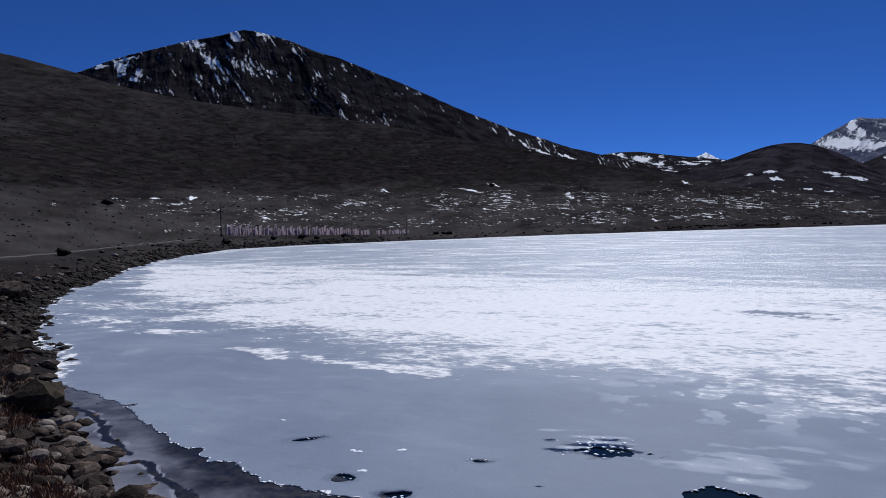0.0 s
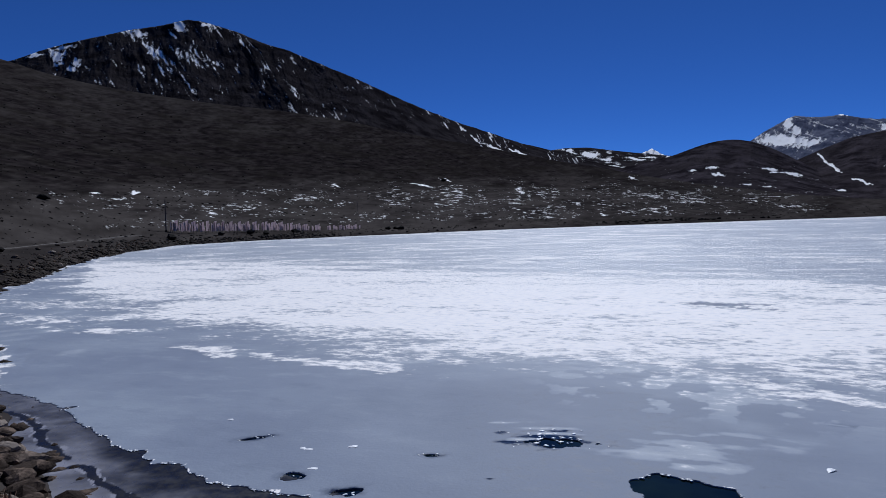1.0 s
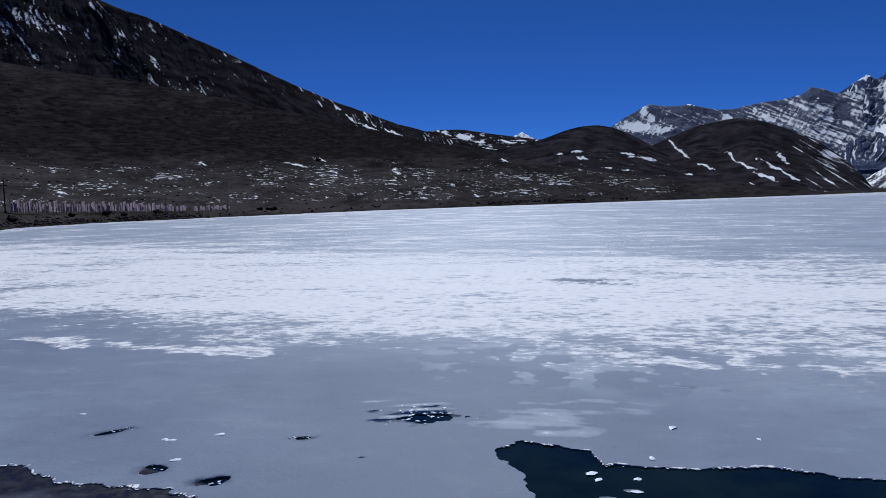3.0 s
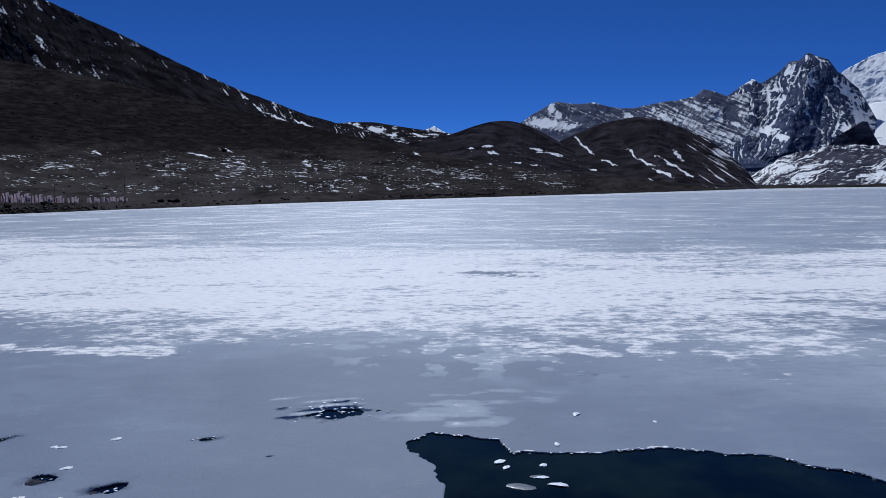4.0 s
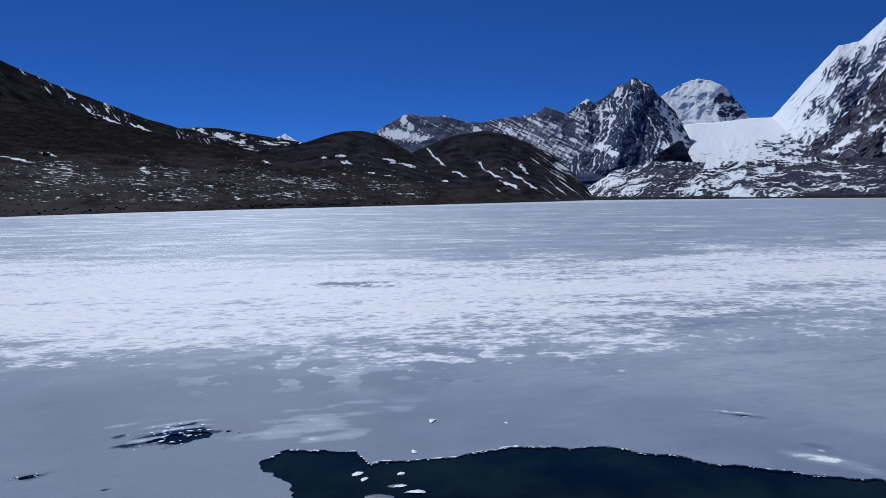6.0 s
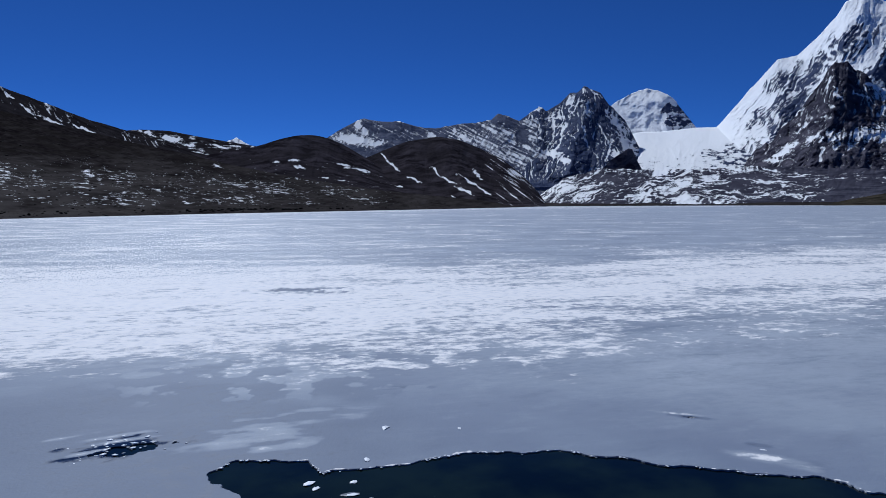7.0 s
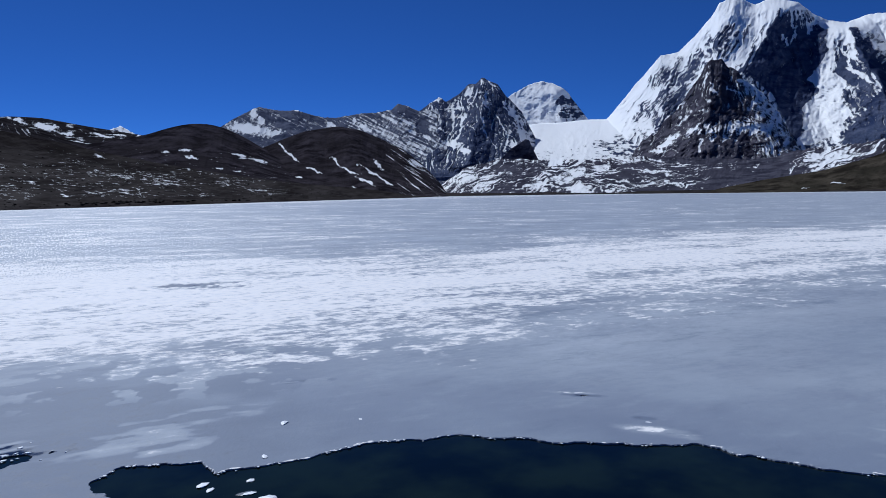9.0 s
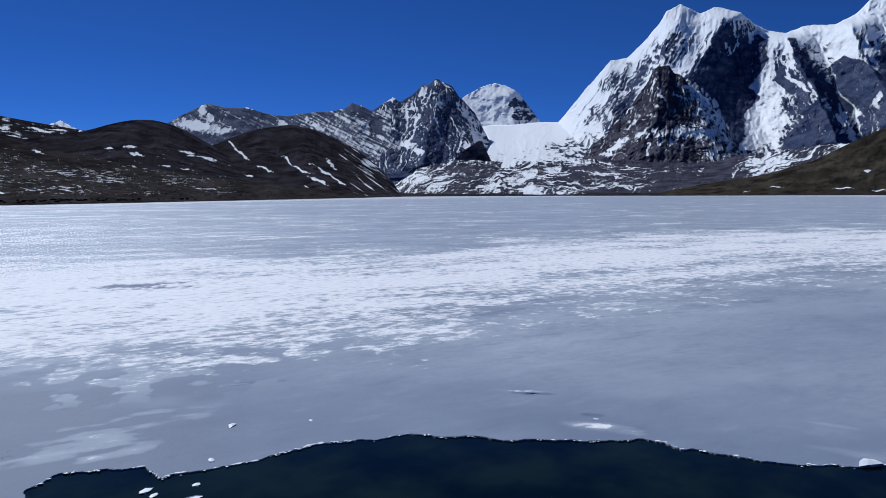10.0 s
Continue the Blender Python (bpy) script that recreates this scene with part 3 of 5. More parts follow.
def low_snow(A, el, s, up, left):
    spots = [(17.0, 5.38, 0.72, 0.27, 6), (18.3, 4.95, 0.6, 0.1, 10), (15.2, 5.85, 0.4, 0.1, 8), (15.6, 5.6, 0.3, 0.06, 10), (18.9, 4.4, 0.7, 0.07, 8), (20.6, 4.9, 0.9, 0.08, 4), (14.2, 5.3, 0.4, 0.1, 25), (23.2, 4.75, 0.8, 0.1, -14), (21.8, 5.0, 0.6, 0.05, 4)]
    return np.maximum(patches(A, el, spots, 6), 0.25 + 0.15 * unit(fbm(A / 0.6, el / 0.12, 4, 73)))


mountain("low_ridge", M_DARK, [(9, 4.2, 2300), (12, 5.5, 2300), (13.5, 5.89, 2300), (14.9, 6.05, 2300), (16.8, 6.03, 2300), (19.7, 5.54, 2300), (21.6, 5.26, 2300), (23.6, 4.97, 2300), (26, 4.9, 2300), (29, 4.5, 2300), (33, 3.5, 2300)], 1500, 2.5,
         soft=0.4, ribs=22, rib_size=(1.5, 3), rough=4, snow=low_snow, seed=21, label="low dark ridge with bright snowfields at the pass")


def grey_snow(A, el, s, up, left):
    spots = [(32.1, 6.95, 0.25, 0.5, 0), (32.6, 6.3, 0.5, 0.25, 40), (31.7, 5.65, 1.9, 0.42, 6), (33.6, 5.35, 0.8, 0.2, -4), (38.4, 6.05, 0.5, 0.25, 30), (41.2, 5.8, 0.6, 0.22, 30), (40.3, 6.4, 0.2, 0.3, 30), (35.8, 7.2, 0.3, 0.1, 0)]
    fall = el + 0.48 * A
    lines = unit(fbm(fall / 0.10, A / 1.3, 4, 75)) + 0.45 * unit(ridged((fall + 0.25 * fbm(A, el, 3, 77)) / 0.5, A / 1.5, 3, 76))
    dark = smooth(0.3, 0.6, patches(A, el, [(44.2, 7.5, 1.1, 0.35, 20), (45.2, 7.1, 0.5, 0.5, 40), (46.2, 6.0, 0.4, 0.8, 0)], 17))
    return np.maximum(patches(A, el, spots, 7), 0.30 + 0.17 * smooth(37, 44, A) + 0.08 * lines - 0.30 * dark)


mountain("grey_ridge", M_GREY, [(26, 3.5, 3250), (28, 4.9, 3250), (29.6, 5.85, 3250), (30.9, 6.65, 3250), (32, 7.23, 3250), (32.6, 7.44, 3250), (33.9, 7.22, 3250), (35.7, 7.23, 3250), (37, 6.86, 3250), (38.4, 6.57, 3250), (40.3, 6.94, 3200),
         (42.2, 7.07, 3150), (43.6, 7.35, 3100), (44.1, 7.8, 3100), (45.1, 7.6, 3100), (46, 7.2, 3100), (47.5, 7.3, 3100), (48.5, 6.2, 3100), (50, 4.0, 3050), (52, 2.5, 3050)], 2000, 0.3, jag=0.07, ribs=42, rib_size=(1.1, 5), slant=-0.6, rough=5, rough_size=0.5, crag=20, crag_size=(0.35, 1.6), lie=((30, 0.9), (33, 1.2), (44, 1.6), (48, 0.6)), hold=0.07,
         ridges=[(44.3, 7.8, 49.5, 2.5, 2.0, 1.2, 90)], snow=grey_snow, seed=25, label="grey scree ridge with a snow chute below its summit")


def dome_snow(A, el, s, up, left):
    spots = [(26.7, 3.85, 0.364, 0.162, 5), (27, 3.3, 0.455, 0.121, 18), (31, 3.5, 0.65, 0.135, 12), (32.3, 3.05, 0.65, 0.095, 14), (31.3, 3.2, 0.39, 0.081, 5), (24.4, 2.3, 0.52, 0.081, 5), (25.1, 3.75, 0.26, 0.108, 5), (21.1, 3.2, 0.65, 0.068, 22), (21.5, 2.8, 0.52, 0.068, 22), (29.2, 2.4, 0.325, 0.095, 5),
             (31.8, 1, 0.455, 0.108, 8), (30.6, 2.2, 0.52, 0.068, 8), (27.6, 2, 0.39, 0.068, 5)]
    return np.maximum(patches(A, el, [(a, e, w, h * 0.78, d) for a, e, w, h, d in spots], 8), (0.17 + 0.12 * unit(fbm(A / 0.35, el / 0.09, 4, 77))) * smooth(5.2, 3.6, el) * smooth(0.0, 1.0, el))


mountain("dome_hill", M_HILL, [(12, 1.5, 1300), (15, 2.9, 1300), (18.7, 4.0, 1300), (21.6, 4.6, 1320), (23.6, 4.95, 1340), (25.6, 5.64, 1360), (27, 5.96, 1380), (28.5, 6.0, 1400), (30, 5.6, 1400), (31.4, 4.9, 1400), (33, 3.9, 1380), (35, 2.7, 1350), (38, 1.0, 1300)], 780, 0.3, step=0.045,
         soft=0.6, bend=0.9, ribs=22, rib_size=(2.2, 6), rough=6, rough_size=0.9, snow=dome_snow, seed=31, label="rounded dark brown hill with scattered snow patches")


def second_snow(A, el, s, up, left):
    spots = [(34.3, 4.25, 0.455, 0.135, 38), (35.1, 3.45, 0.65, 0.135, 40), (36.8, 2.25, 0.65, 0.095, 20), (38.8, 2.9, 0.585, 0.135, 48), (39.9, 2.15, 0.78, 0.121, 24), (41.2, 1.25, 0.78, 0.135, 25), (42.4, 2.65, 0.52, 0.135, 45), (41.8, 2, 1.17, 0.121, 32), (43, 1.2, 0.65, 0.108, 25), (38.4, 0.2, 0.65, 0.121, 22), (40.5, 0.6, 0.39, 0.081, 20), (35.6, 1.7, 0.325, 0.108, 20)]
    right = smooth(42.5, 45.5, A + el * 0.35) * (0.34 + 0.14 * unit(fbm((el + 0.7 * A) / 0.13, A / 1.2, 4, 78)) + 0.05 * unit(fbm(A / 0.9, el / 0.9, 3, 79)))
    return np.maximum(patches(A, el, [(a, e, w, h * 0.75, d) for a, e, w, h, d in spots], 9), right)


mountain("brown_hill", M_HILL, [(29, 1.0, 1500), (31, 2.8, 1500), (32.5, 4.0, 1520), (34.3, 4.78, 1540), (36.2, 5.5, 1560), (39, 5.94, 1580), (40.9, 5.61, 1580), (42.7, 4.86, 1560), (44.5, 3.99, 1520), (46.3, 2.57, 1460), (47.6, 1.18, 1400), (48.4, 0.0, 1350)], 900, -0.12, step=0.045,
         soft=0.35, bend=0.9, ribs=26, rib_size=(2.0, 6), rough=6, rough_size=0.9, ridges=[(39.2, 5.9, 42.5, 0.0, 2.6, 3.0, 60)], snow=second_snow, seed=37, label="steep dark brown hill with diagonal snow streaks")


def cliff_snow(A, el, s, up, left):
    spots = [(50.3, 8.8, 0.55, 0.3, -55), (51.75, 7.8, 0.42, 0.36, 10), (48.0, 8.4, 0.9, 0.16, -25), (46.9, 8.2, 0.35, 0.3, -30), (48.7, 4.35, 1.1, 0.3, 14), (50.0, 3.8, 0.5, 0.3, 20), (52.4, 9.3, 0.5, 0.1, 35), (54.9, 5.0, 0.3, 0.9, -25), (54.2, 4.2, 0.5, 0.25, 20), (54.1, 6.9, 0.2, 1.2, -35), (55.3, 4.6, 0.4, 0.8, -30)]
    chutes = [(51.4, 9.7, 50.8, 8.3, 0.09), (50.8, 8.3, 50.0, 6.9, 0.07), (50.0, 6.9, 49.3, 5.0, 0.10), (49.3, 5.0, 48.9, 4.3, 0.14), (46.8, 8.0, 46.6, 6.6, 0.08), (46.6, 6.6, 47.0, 5.0, 0.10), (48.6, 6.7, 50.0, 6.5, 0.06), (47.4, 7.3, 49.8, 7.5, 0.05), (47.4, 6.0, 48.6, 5.2, 0.07),
              (51.9, 8.9, 51.3, 7.2, 0.05), (51.3, 7.2, 51.6, 5.6, 0.06), (51.6, 5.6, 52.5, 4.0, 0.07), (53.3, 7.6, 54.5, 6.0, 0.09), (54.5, 6.0, 55.2, 4.6, 0.12), (52.9, 6.5, 53.6, 5.0, 0.09), (53.6, 5.0, 53.4, 3.8, 0.08), (45.6, 7.0, 46.1, 5.4, 0.06), (50.4, 6.0, 50.8, 5.2, 0.05), (51.0, 8.6, 52.1, 8.5, 0.05)]
    ledges = unit(ridged(A / 1.4 + 0.3 * fbm(A * 2, el * 2, 3, 81), (el + 0.25 * fbm(A, el, 4, 82) + 0.15 * A) / 0.30, 3, 79))
    shoulder = smooth(51.0, 49.6, A) * smooth(5.2, 6.8, el)
    dark = smooth(0.25, 0.6, patches(A, el, [(50.6, 4.4, 0.9, 0.8, 0), (52.0, 4.7, 0.55, 1.0, 0), (52.6, 6.8, 0.6, 1.3, -12), (45.4, 7.2, 0.35, 0.4, 0), (46.2, 6.0, 0.3, 0.5, 0), (50.5, 5.6, 0.5, 0.9, 10)], 18))
    plain = 0.33 + 0.03 * ledges + (0.05 + 0.03 * ledges) * shoulder + 0.10 * smooth(53.0, 54.2, A) - 0.14 * dark
    return np.maximum(np.maximum(patches(A, el, spots, 10), strokes(A, el, chutes, 11)), plain)


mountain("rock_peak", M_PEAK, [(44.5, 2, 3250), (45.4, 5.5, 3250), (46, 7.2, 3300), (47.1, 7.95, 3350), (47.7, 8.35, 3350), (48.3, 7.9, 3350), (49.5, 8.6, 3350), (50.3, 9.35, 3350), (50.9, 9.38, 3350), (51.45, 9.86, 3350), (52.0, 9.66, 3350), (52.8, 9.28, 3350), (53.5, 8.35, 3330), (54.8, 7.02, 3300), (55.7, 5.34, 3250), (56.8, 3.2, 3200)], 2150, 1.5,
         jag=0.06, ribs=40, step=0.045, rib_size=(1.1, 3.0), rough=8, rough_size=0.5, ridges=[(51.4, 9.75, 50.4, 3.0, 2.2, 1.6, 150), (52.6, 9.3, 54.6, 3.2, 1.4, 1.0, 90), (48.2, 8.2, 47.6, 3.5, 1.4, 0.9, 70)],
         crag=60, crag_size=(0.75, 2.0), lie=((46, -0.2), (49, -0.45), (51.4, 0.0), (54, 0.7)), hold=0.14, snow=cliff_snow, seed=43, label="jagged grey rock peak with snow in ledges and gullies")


def white_snow(A, el, s, up, left):
    rock = smooth(0.3, 0.6, patches(A, el, [(59.3, 7.1, 0.85, 0.85, 35), (58.5, 7.6, 0.65, 0.4, 10), (58.9, 6.5, 0.9, 0.25, 10)], 12))
    bands = unit(ridged(A / 1.5, el / 0.2, 4, 82)) * smooth(8.8, 7.6, el)
    return 0.86 + 0.10 * bands - rock * (0.5 + 0.12 * unit(fbm(A / 0.3, el / 0.3, 4, 83)))


mountain("ice_dome_peak", M_CLIFF, [(51.5, 3, 4300), (53, 7.3, 4300), (53.8, 8.35, 4300), (55.3, 9.13, 4300), (56.5, 9.49, 4300), (57.4, 9.25, 4300), (58.2, 8.85, 4300), (58.7, 8.5, 4300), (59.1, 7.9, 4300), (59.8, 7.0, 4300), (60.4, 6.18, 4300), (61.5, 4.2, 4300), (63, 3, 4300)], 3500, 2.0,
         jag=0.04, soft=0.1, ribs=40, rib_size=(1.6, 1.6), rough=10, rough_size=0.6, crag=30, crag_size=(0.9, 0.35), hold=0.09, ridges=[(57.8, 9.1, 58.6, 5.5, 2.5, 1.2, 150)], snow=white_snow, seed=47, label="white glaciated dome peak with one bare rock flank")


def glacier_snow(A, el, s, up, left):
    seracs = smooth(4.4, 3.7, el - 0.12 * (A - 58)) * (0.20 + 0.16 * unit(ridged(A / 0.6, el / 0.12, 4, 84)))
    side = smooth(60.3, 61.8, A + (el - 4) * 0.5) * smooth(5.3, 4.4, el - (A - 62) * 0.25) * (0.20 + 0.14 * unit(ridged(A / 0.8 + el, el / 0.18, 4, 85)))
    return 0.98 - np.clip(seracs, 0, 0.6) - np.clip(side, 0, 0.75)


mountain("glacier", M_CLIFF, [(53.5, 3.5, 3800), (55, 5.5, 3800), (55.7, 5.96, 3800), (57.7, 5.94, 3800), (60.4, 6.16, 3800), (61.8, 6.12, 3800), (63.5, 6.2, 3800), (66, 6.0, 3800)], 2300, 1.8,
         soft=0.4, bend=1.3, ribs=20, rib_size=(2, 3), rough=9, rough_size=0.5, crag=16, crag_size=(0.9, 0.16), hold=0.06, snow=glacier_snow, seed=51, label="smooth white glacier saddle with broken ice at its foot")


def massif_snow(A, el, s, up, left):
    face_edge = [(3.5, 76.3), (4.3, 76.5), (6.1, 76.55), (7.4, 77.5), (8.3, 76.9), (10.2, 78.1), (11.7, 77.9), (13.1, 76.7)]
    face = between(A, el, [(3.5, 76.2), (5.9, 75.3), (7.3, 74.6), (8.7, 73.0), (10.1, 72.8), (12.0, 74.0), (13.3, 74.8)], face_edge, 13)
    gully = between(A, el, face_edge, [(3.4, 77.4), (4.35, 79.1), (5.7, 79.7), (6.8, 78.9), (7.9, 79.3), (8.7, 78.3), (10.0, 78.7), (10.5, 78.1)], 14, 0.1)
    # areas that lie in the mountain's own shadow
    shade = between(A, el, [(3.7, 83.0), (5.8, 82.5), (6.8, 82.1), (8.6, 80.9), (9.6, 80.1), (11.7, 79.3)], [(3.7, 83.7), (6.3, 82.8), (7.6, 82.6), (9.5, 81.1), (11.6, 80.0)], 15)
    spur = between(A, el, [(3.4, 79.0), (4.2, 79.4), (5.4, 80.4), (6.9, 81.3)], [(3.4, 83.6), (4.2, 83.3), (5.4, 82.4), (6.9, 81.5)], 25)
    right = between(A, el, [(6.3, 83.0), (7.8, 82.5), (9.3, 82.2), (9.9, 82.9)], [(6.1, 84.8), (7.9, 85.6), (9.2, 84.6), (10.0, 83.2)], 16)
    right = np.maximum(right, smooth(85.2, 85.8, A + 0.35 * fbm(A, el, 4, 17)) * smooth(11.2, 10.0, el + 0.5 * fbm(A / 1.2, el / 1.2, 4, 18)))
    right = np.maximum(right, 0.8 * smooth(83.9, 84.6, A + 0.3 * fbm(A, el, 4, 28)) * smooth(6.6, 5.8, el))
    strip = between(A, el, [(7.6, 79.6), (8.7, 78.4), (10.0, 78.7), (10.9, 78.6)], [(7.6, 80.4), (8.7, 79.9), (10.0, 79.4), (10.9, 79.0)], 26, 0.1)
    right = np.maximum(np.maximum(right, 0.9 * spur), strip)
    crest = smooth(0.84, 0.96, s + 0.05 * fbm(A / 1.2, el / 1.2, 4, 86))
    streak = unit(ridged((A - 0.55 * el + 0.5 * fbm(A, el, 3, 24)) / 0.7, (el + 0.3 * A) / 1.6, 5, 87, 0.65))
    fine = unit(fbm((A - 0.4 * el) / 0.24, (el + 0.3 * A) / 0.34, 4, 94, 0.65))
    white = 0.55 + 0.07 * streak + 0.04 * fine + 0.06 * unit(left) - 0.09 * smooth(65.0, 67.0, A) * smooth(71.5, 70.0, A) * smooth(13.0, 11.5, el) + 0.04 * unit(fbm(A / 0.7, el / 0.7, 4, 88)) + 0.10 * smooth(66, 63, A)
    white = white - 0.22 * smooth(78.8, 79.4, A) * smooth(82, 80, A) * smooth(9.6, 8.5, el) + 0.16 * smooth(79, 80.5, A) * smooth(9.0, 10.5, el)
    rock = strokes(A, el, [(71.4, 13.0, 70.4, 11.4, 0.25), (72.6, 12.6, 71.0, 10.6, 0.3), (70.3, 12.2, 69.2, 11.0, 0.2), (69.2, 10.6, 67.9, 9.0, 0.3), (67.6, 9.4, 66.4, 7.8, 0.2), (66.3, 8.0, 65.2, 6.4, 0.25), (68.0, 8.2, 67.2, 7.2, 0.3), (73.6, 12.4, 72.2, 10.4, 0.12), (65.0, 7.4, 64.0, 5.6, 0.2), (74.8, 13.4, 74.0, 12.0, 0.25)], 19)
    snowy = strokes(A, el, [(73.7, 13.6, 72.0, 10.0, 0.42), (71.5, 14.3, 70.2, 12.2, 0.25), (83.4, 6.0, 83.6, 4.4, 0.14), (72.5, 13.2, 71.5, 11.2, 0.12), (77.9, 11.2, 79.5, 9.6, 0.08), (78.9, 10.4, 79.4, 9.0, 0.08), (79.4, 9.0, 81.3, 7.3, 0.10), (83.0, 5.8, 83.2, 4.6, 0.14), (75.8, 12.2, 75.6, 11.0, 0.10), (75.0, 11.6, 75.3, 10.9, 0.12), (76.5, 12.6, 76.9, 11.5, 0.12)], 21)
    white = white - 0.22 * smooth(0.3, 0.7, rock) + 0.12 * smooth(70.3, 71.2, A) * smooth(75.2, 74.2, A) * smooth(9.6, 10.8, el)
    # shade on these faces is painted: snow taken off, dark blue rock shows
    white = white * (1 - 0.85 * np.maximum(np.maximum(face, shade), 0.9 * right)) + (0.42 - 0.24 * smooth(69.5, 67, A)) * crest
    return np.maximum(np.maximum(np.clip(white, 0, 1), 0.95 * gully), snowy)


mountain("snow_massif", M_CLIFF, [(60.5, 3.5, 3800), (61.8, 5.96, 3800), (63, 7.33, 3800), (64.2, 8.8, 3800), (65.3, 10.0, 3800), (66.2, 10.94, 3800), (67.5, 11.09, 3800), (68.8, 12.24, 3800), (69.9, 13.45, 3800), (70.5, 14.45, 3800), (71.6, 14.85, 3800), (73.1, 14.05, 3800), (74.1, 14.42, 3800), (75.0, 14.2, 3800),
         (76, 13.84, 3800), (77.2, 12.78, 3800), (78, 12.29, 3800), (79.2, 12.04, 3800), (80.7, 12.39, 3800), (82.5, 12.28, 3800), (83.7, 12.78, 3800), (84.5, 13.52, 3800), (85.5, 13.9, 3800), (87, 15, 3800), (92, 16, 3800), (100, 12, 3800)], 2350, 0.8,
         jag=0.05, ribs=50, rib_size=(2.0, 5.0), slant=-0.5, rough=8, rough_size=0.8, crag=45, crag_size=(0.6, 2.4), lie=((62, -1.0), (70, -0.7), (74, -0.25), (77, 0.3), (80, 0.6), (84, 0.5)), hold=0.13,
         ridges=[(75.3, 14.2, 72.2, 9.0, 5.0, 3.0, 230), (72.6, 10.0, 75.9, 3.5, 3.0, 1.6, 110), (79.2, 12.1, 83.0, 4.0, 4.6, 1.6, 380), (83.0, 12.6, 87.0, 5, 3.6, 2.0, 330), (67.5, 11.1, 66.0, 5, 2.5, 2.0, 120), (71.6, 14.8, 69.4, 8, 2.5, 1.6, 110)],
         snow=massif_snow, seed=53, label="huge snow-covered massif with shaded rock faces painted dark and corniced summits")


def buttress_snow(A, el, s, up, left):
    spots = [(66.9, 4.1, 1.0, 0.3, -42), (68.7, 4.9, 0.7, 0.16, -42), (66.0, 3.3, 0.6, 0.2, 0)]
    lines = [(66.2, 5.6, 68.0, 7.2, 0.06), (72.2, 8.6, 74.6, 7.0, 0.16), (73.4, 7.5, 75.6, 5.0, 0.14), (74.2, 6.2, 75.4, 4.2, 0.10), (69.9, 8.6, 70.6, 7.6, 0.07), (71.2, 8.2, 72.4, 7.4, 0.07), (70.0, 9.9, 69.4, 8.6, 0.05), (68.4, 6.2, 67.8, 5.4, 0.05), (69.4, 4.2, 69.2, 3.2, 0.06)]
    talus = smooth(0.3, 0.6, patches(A, el, [(71.7, 4.95, 1.9, 0.5, 0), (70.7, 4.3, 0.8, 0.3, 0)], 22))
    veins = unit(ridged(A / 0.45 + el * 0.3, el / 0.6, 4, 89))
    plain = 0.22 + 0.05 * veins + 0.06 * unit(left) + 0.04 * unit(fbm(A / 0.5, el / 0.4, 4, 90)) + 0.35 * smooth(71.6, 73.8, A + 0.3 * (el - 6)) + 0.34 * talus * (1 + 0.35 * unit(fbm(A / 0.12, el / 0.9, 3, 97)))
    return np.maximum(np.maximum(patches(A, el, spots, 15) * 0.95, strokes(A, el, lines, 23)), plain)


mountain("black_buttress", M_BUTTRESS, [(62.8, 1.5, 2530), (64.2, 3.31, 2580), (65.6, 4.8, 2610), (67.1, 6.28, 2640), (68, 7.6, 2660), (68.9, 8.93, 2680), (69.5, 9.6, 2680), (70, 10.42, 2680), (70.8, 10.49, 2680), (71.3, 9.9, 2680), (72, 9.2, 2680), (73, 8.2, 2660), (73.7, 7.6, 2640), (75.4, 5.05, 2600), (76.7, 3.02, 2560), (78, 1.2, 2530)], 1790, 0.8,
         jag=0.28, ribs=45, rib_size=(1.2, 3.0), slant=-0.3, rough=9, rough_size=0.6, crag=50, crag_size=(0.5, 1.6), lie=((65, -1.0), (70, -0.4), (74, 0.9)), hold=0.10, ridges=[(70.2, 10.4, 68.8, 3.0, 2.4, 1.6, 60), (71.5, 9.8, 75.3, 3.0, 2.4, 1.4, 45)], snow=buttress_snow, seed=59, label="black rock buttress streaked with snow")

mountain("rock_horn", M_BUTTRESS, [(52.4, 2.4, 1960), (53.1, 3.04, 1980), (53.8, 3.8, 2000), (54.6, 4.3, 2000), (55.1, 4.66, 2000), (55.45, 4.6, 2000), (55.8, 3.8, 1990), (56.2, 3.02, 1980), (56.8, 2.2, 1960)], 1955, 1.8, step=0.04,
         jag=0.05, ribs=10, rib_size=(0.7, 2), rough=4, rough_size=0.4, crag=10, crag_size=(0.3, 0.8), seed=61, label="dark triangular rock horn below the peaks")


def moraine_snow(A, el, s, up, left):
    wa, we = A + 0.5 * fbm(A / 1.2, el / 0.6, 3, 95), el + 0.42 * fbm(A / 1.5, el / 0.8, 4, 96)
    dip = np.interp(A, [45, 53, 60, 68, 74, 84], [0, -4.0, -4.6, -3.8, -5.2, -9.5])
    band = unit(fbm((we + dip) / 0.24, wa / 2.0, 3, 91))
    flow = unit(fbm((we + dip) / 0.09, wa / 0.9, 4, 93))
    return 0.43 + 0.05 * smooth(62, 56, A) + 0.09 * band + 0.13 * flow + 0.04 * unit(left) + 0.08 * unit(fbm(A / 3.0, el / 0.8, 3, 92)) - 0.18 * smooth(62, 70, A) + 0.20 * smooth(75, 77.5, A) * smooth(1.0, 2.2, el)


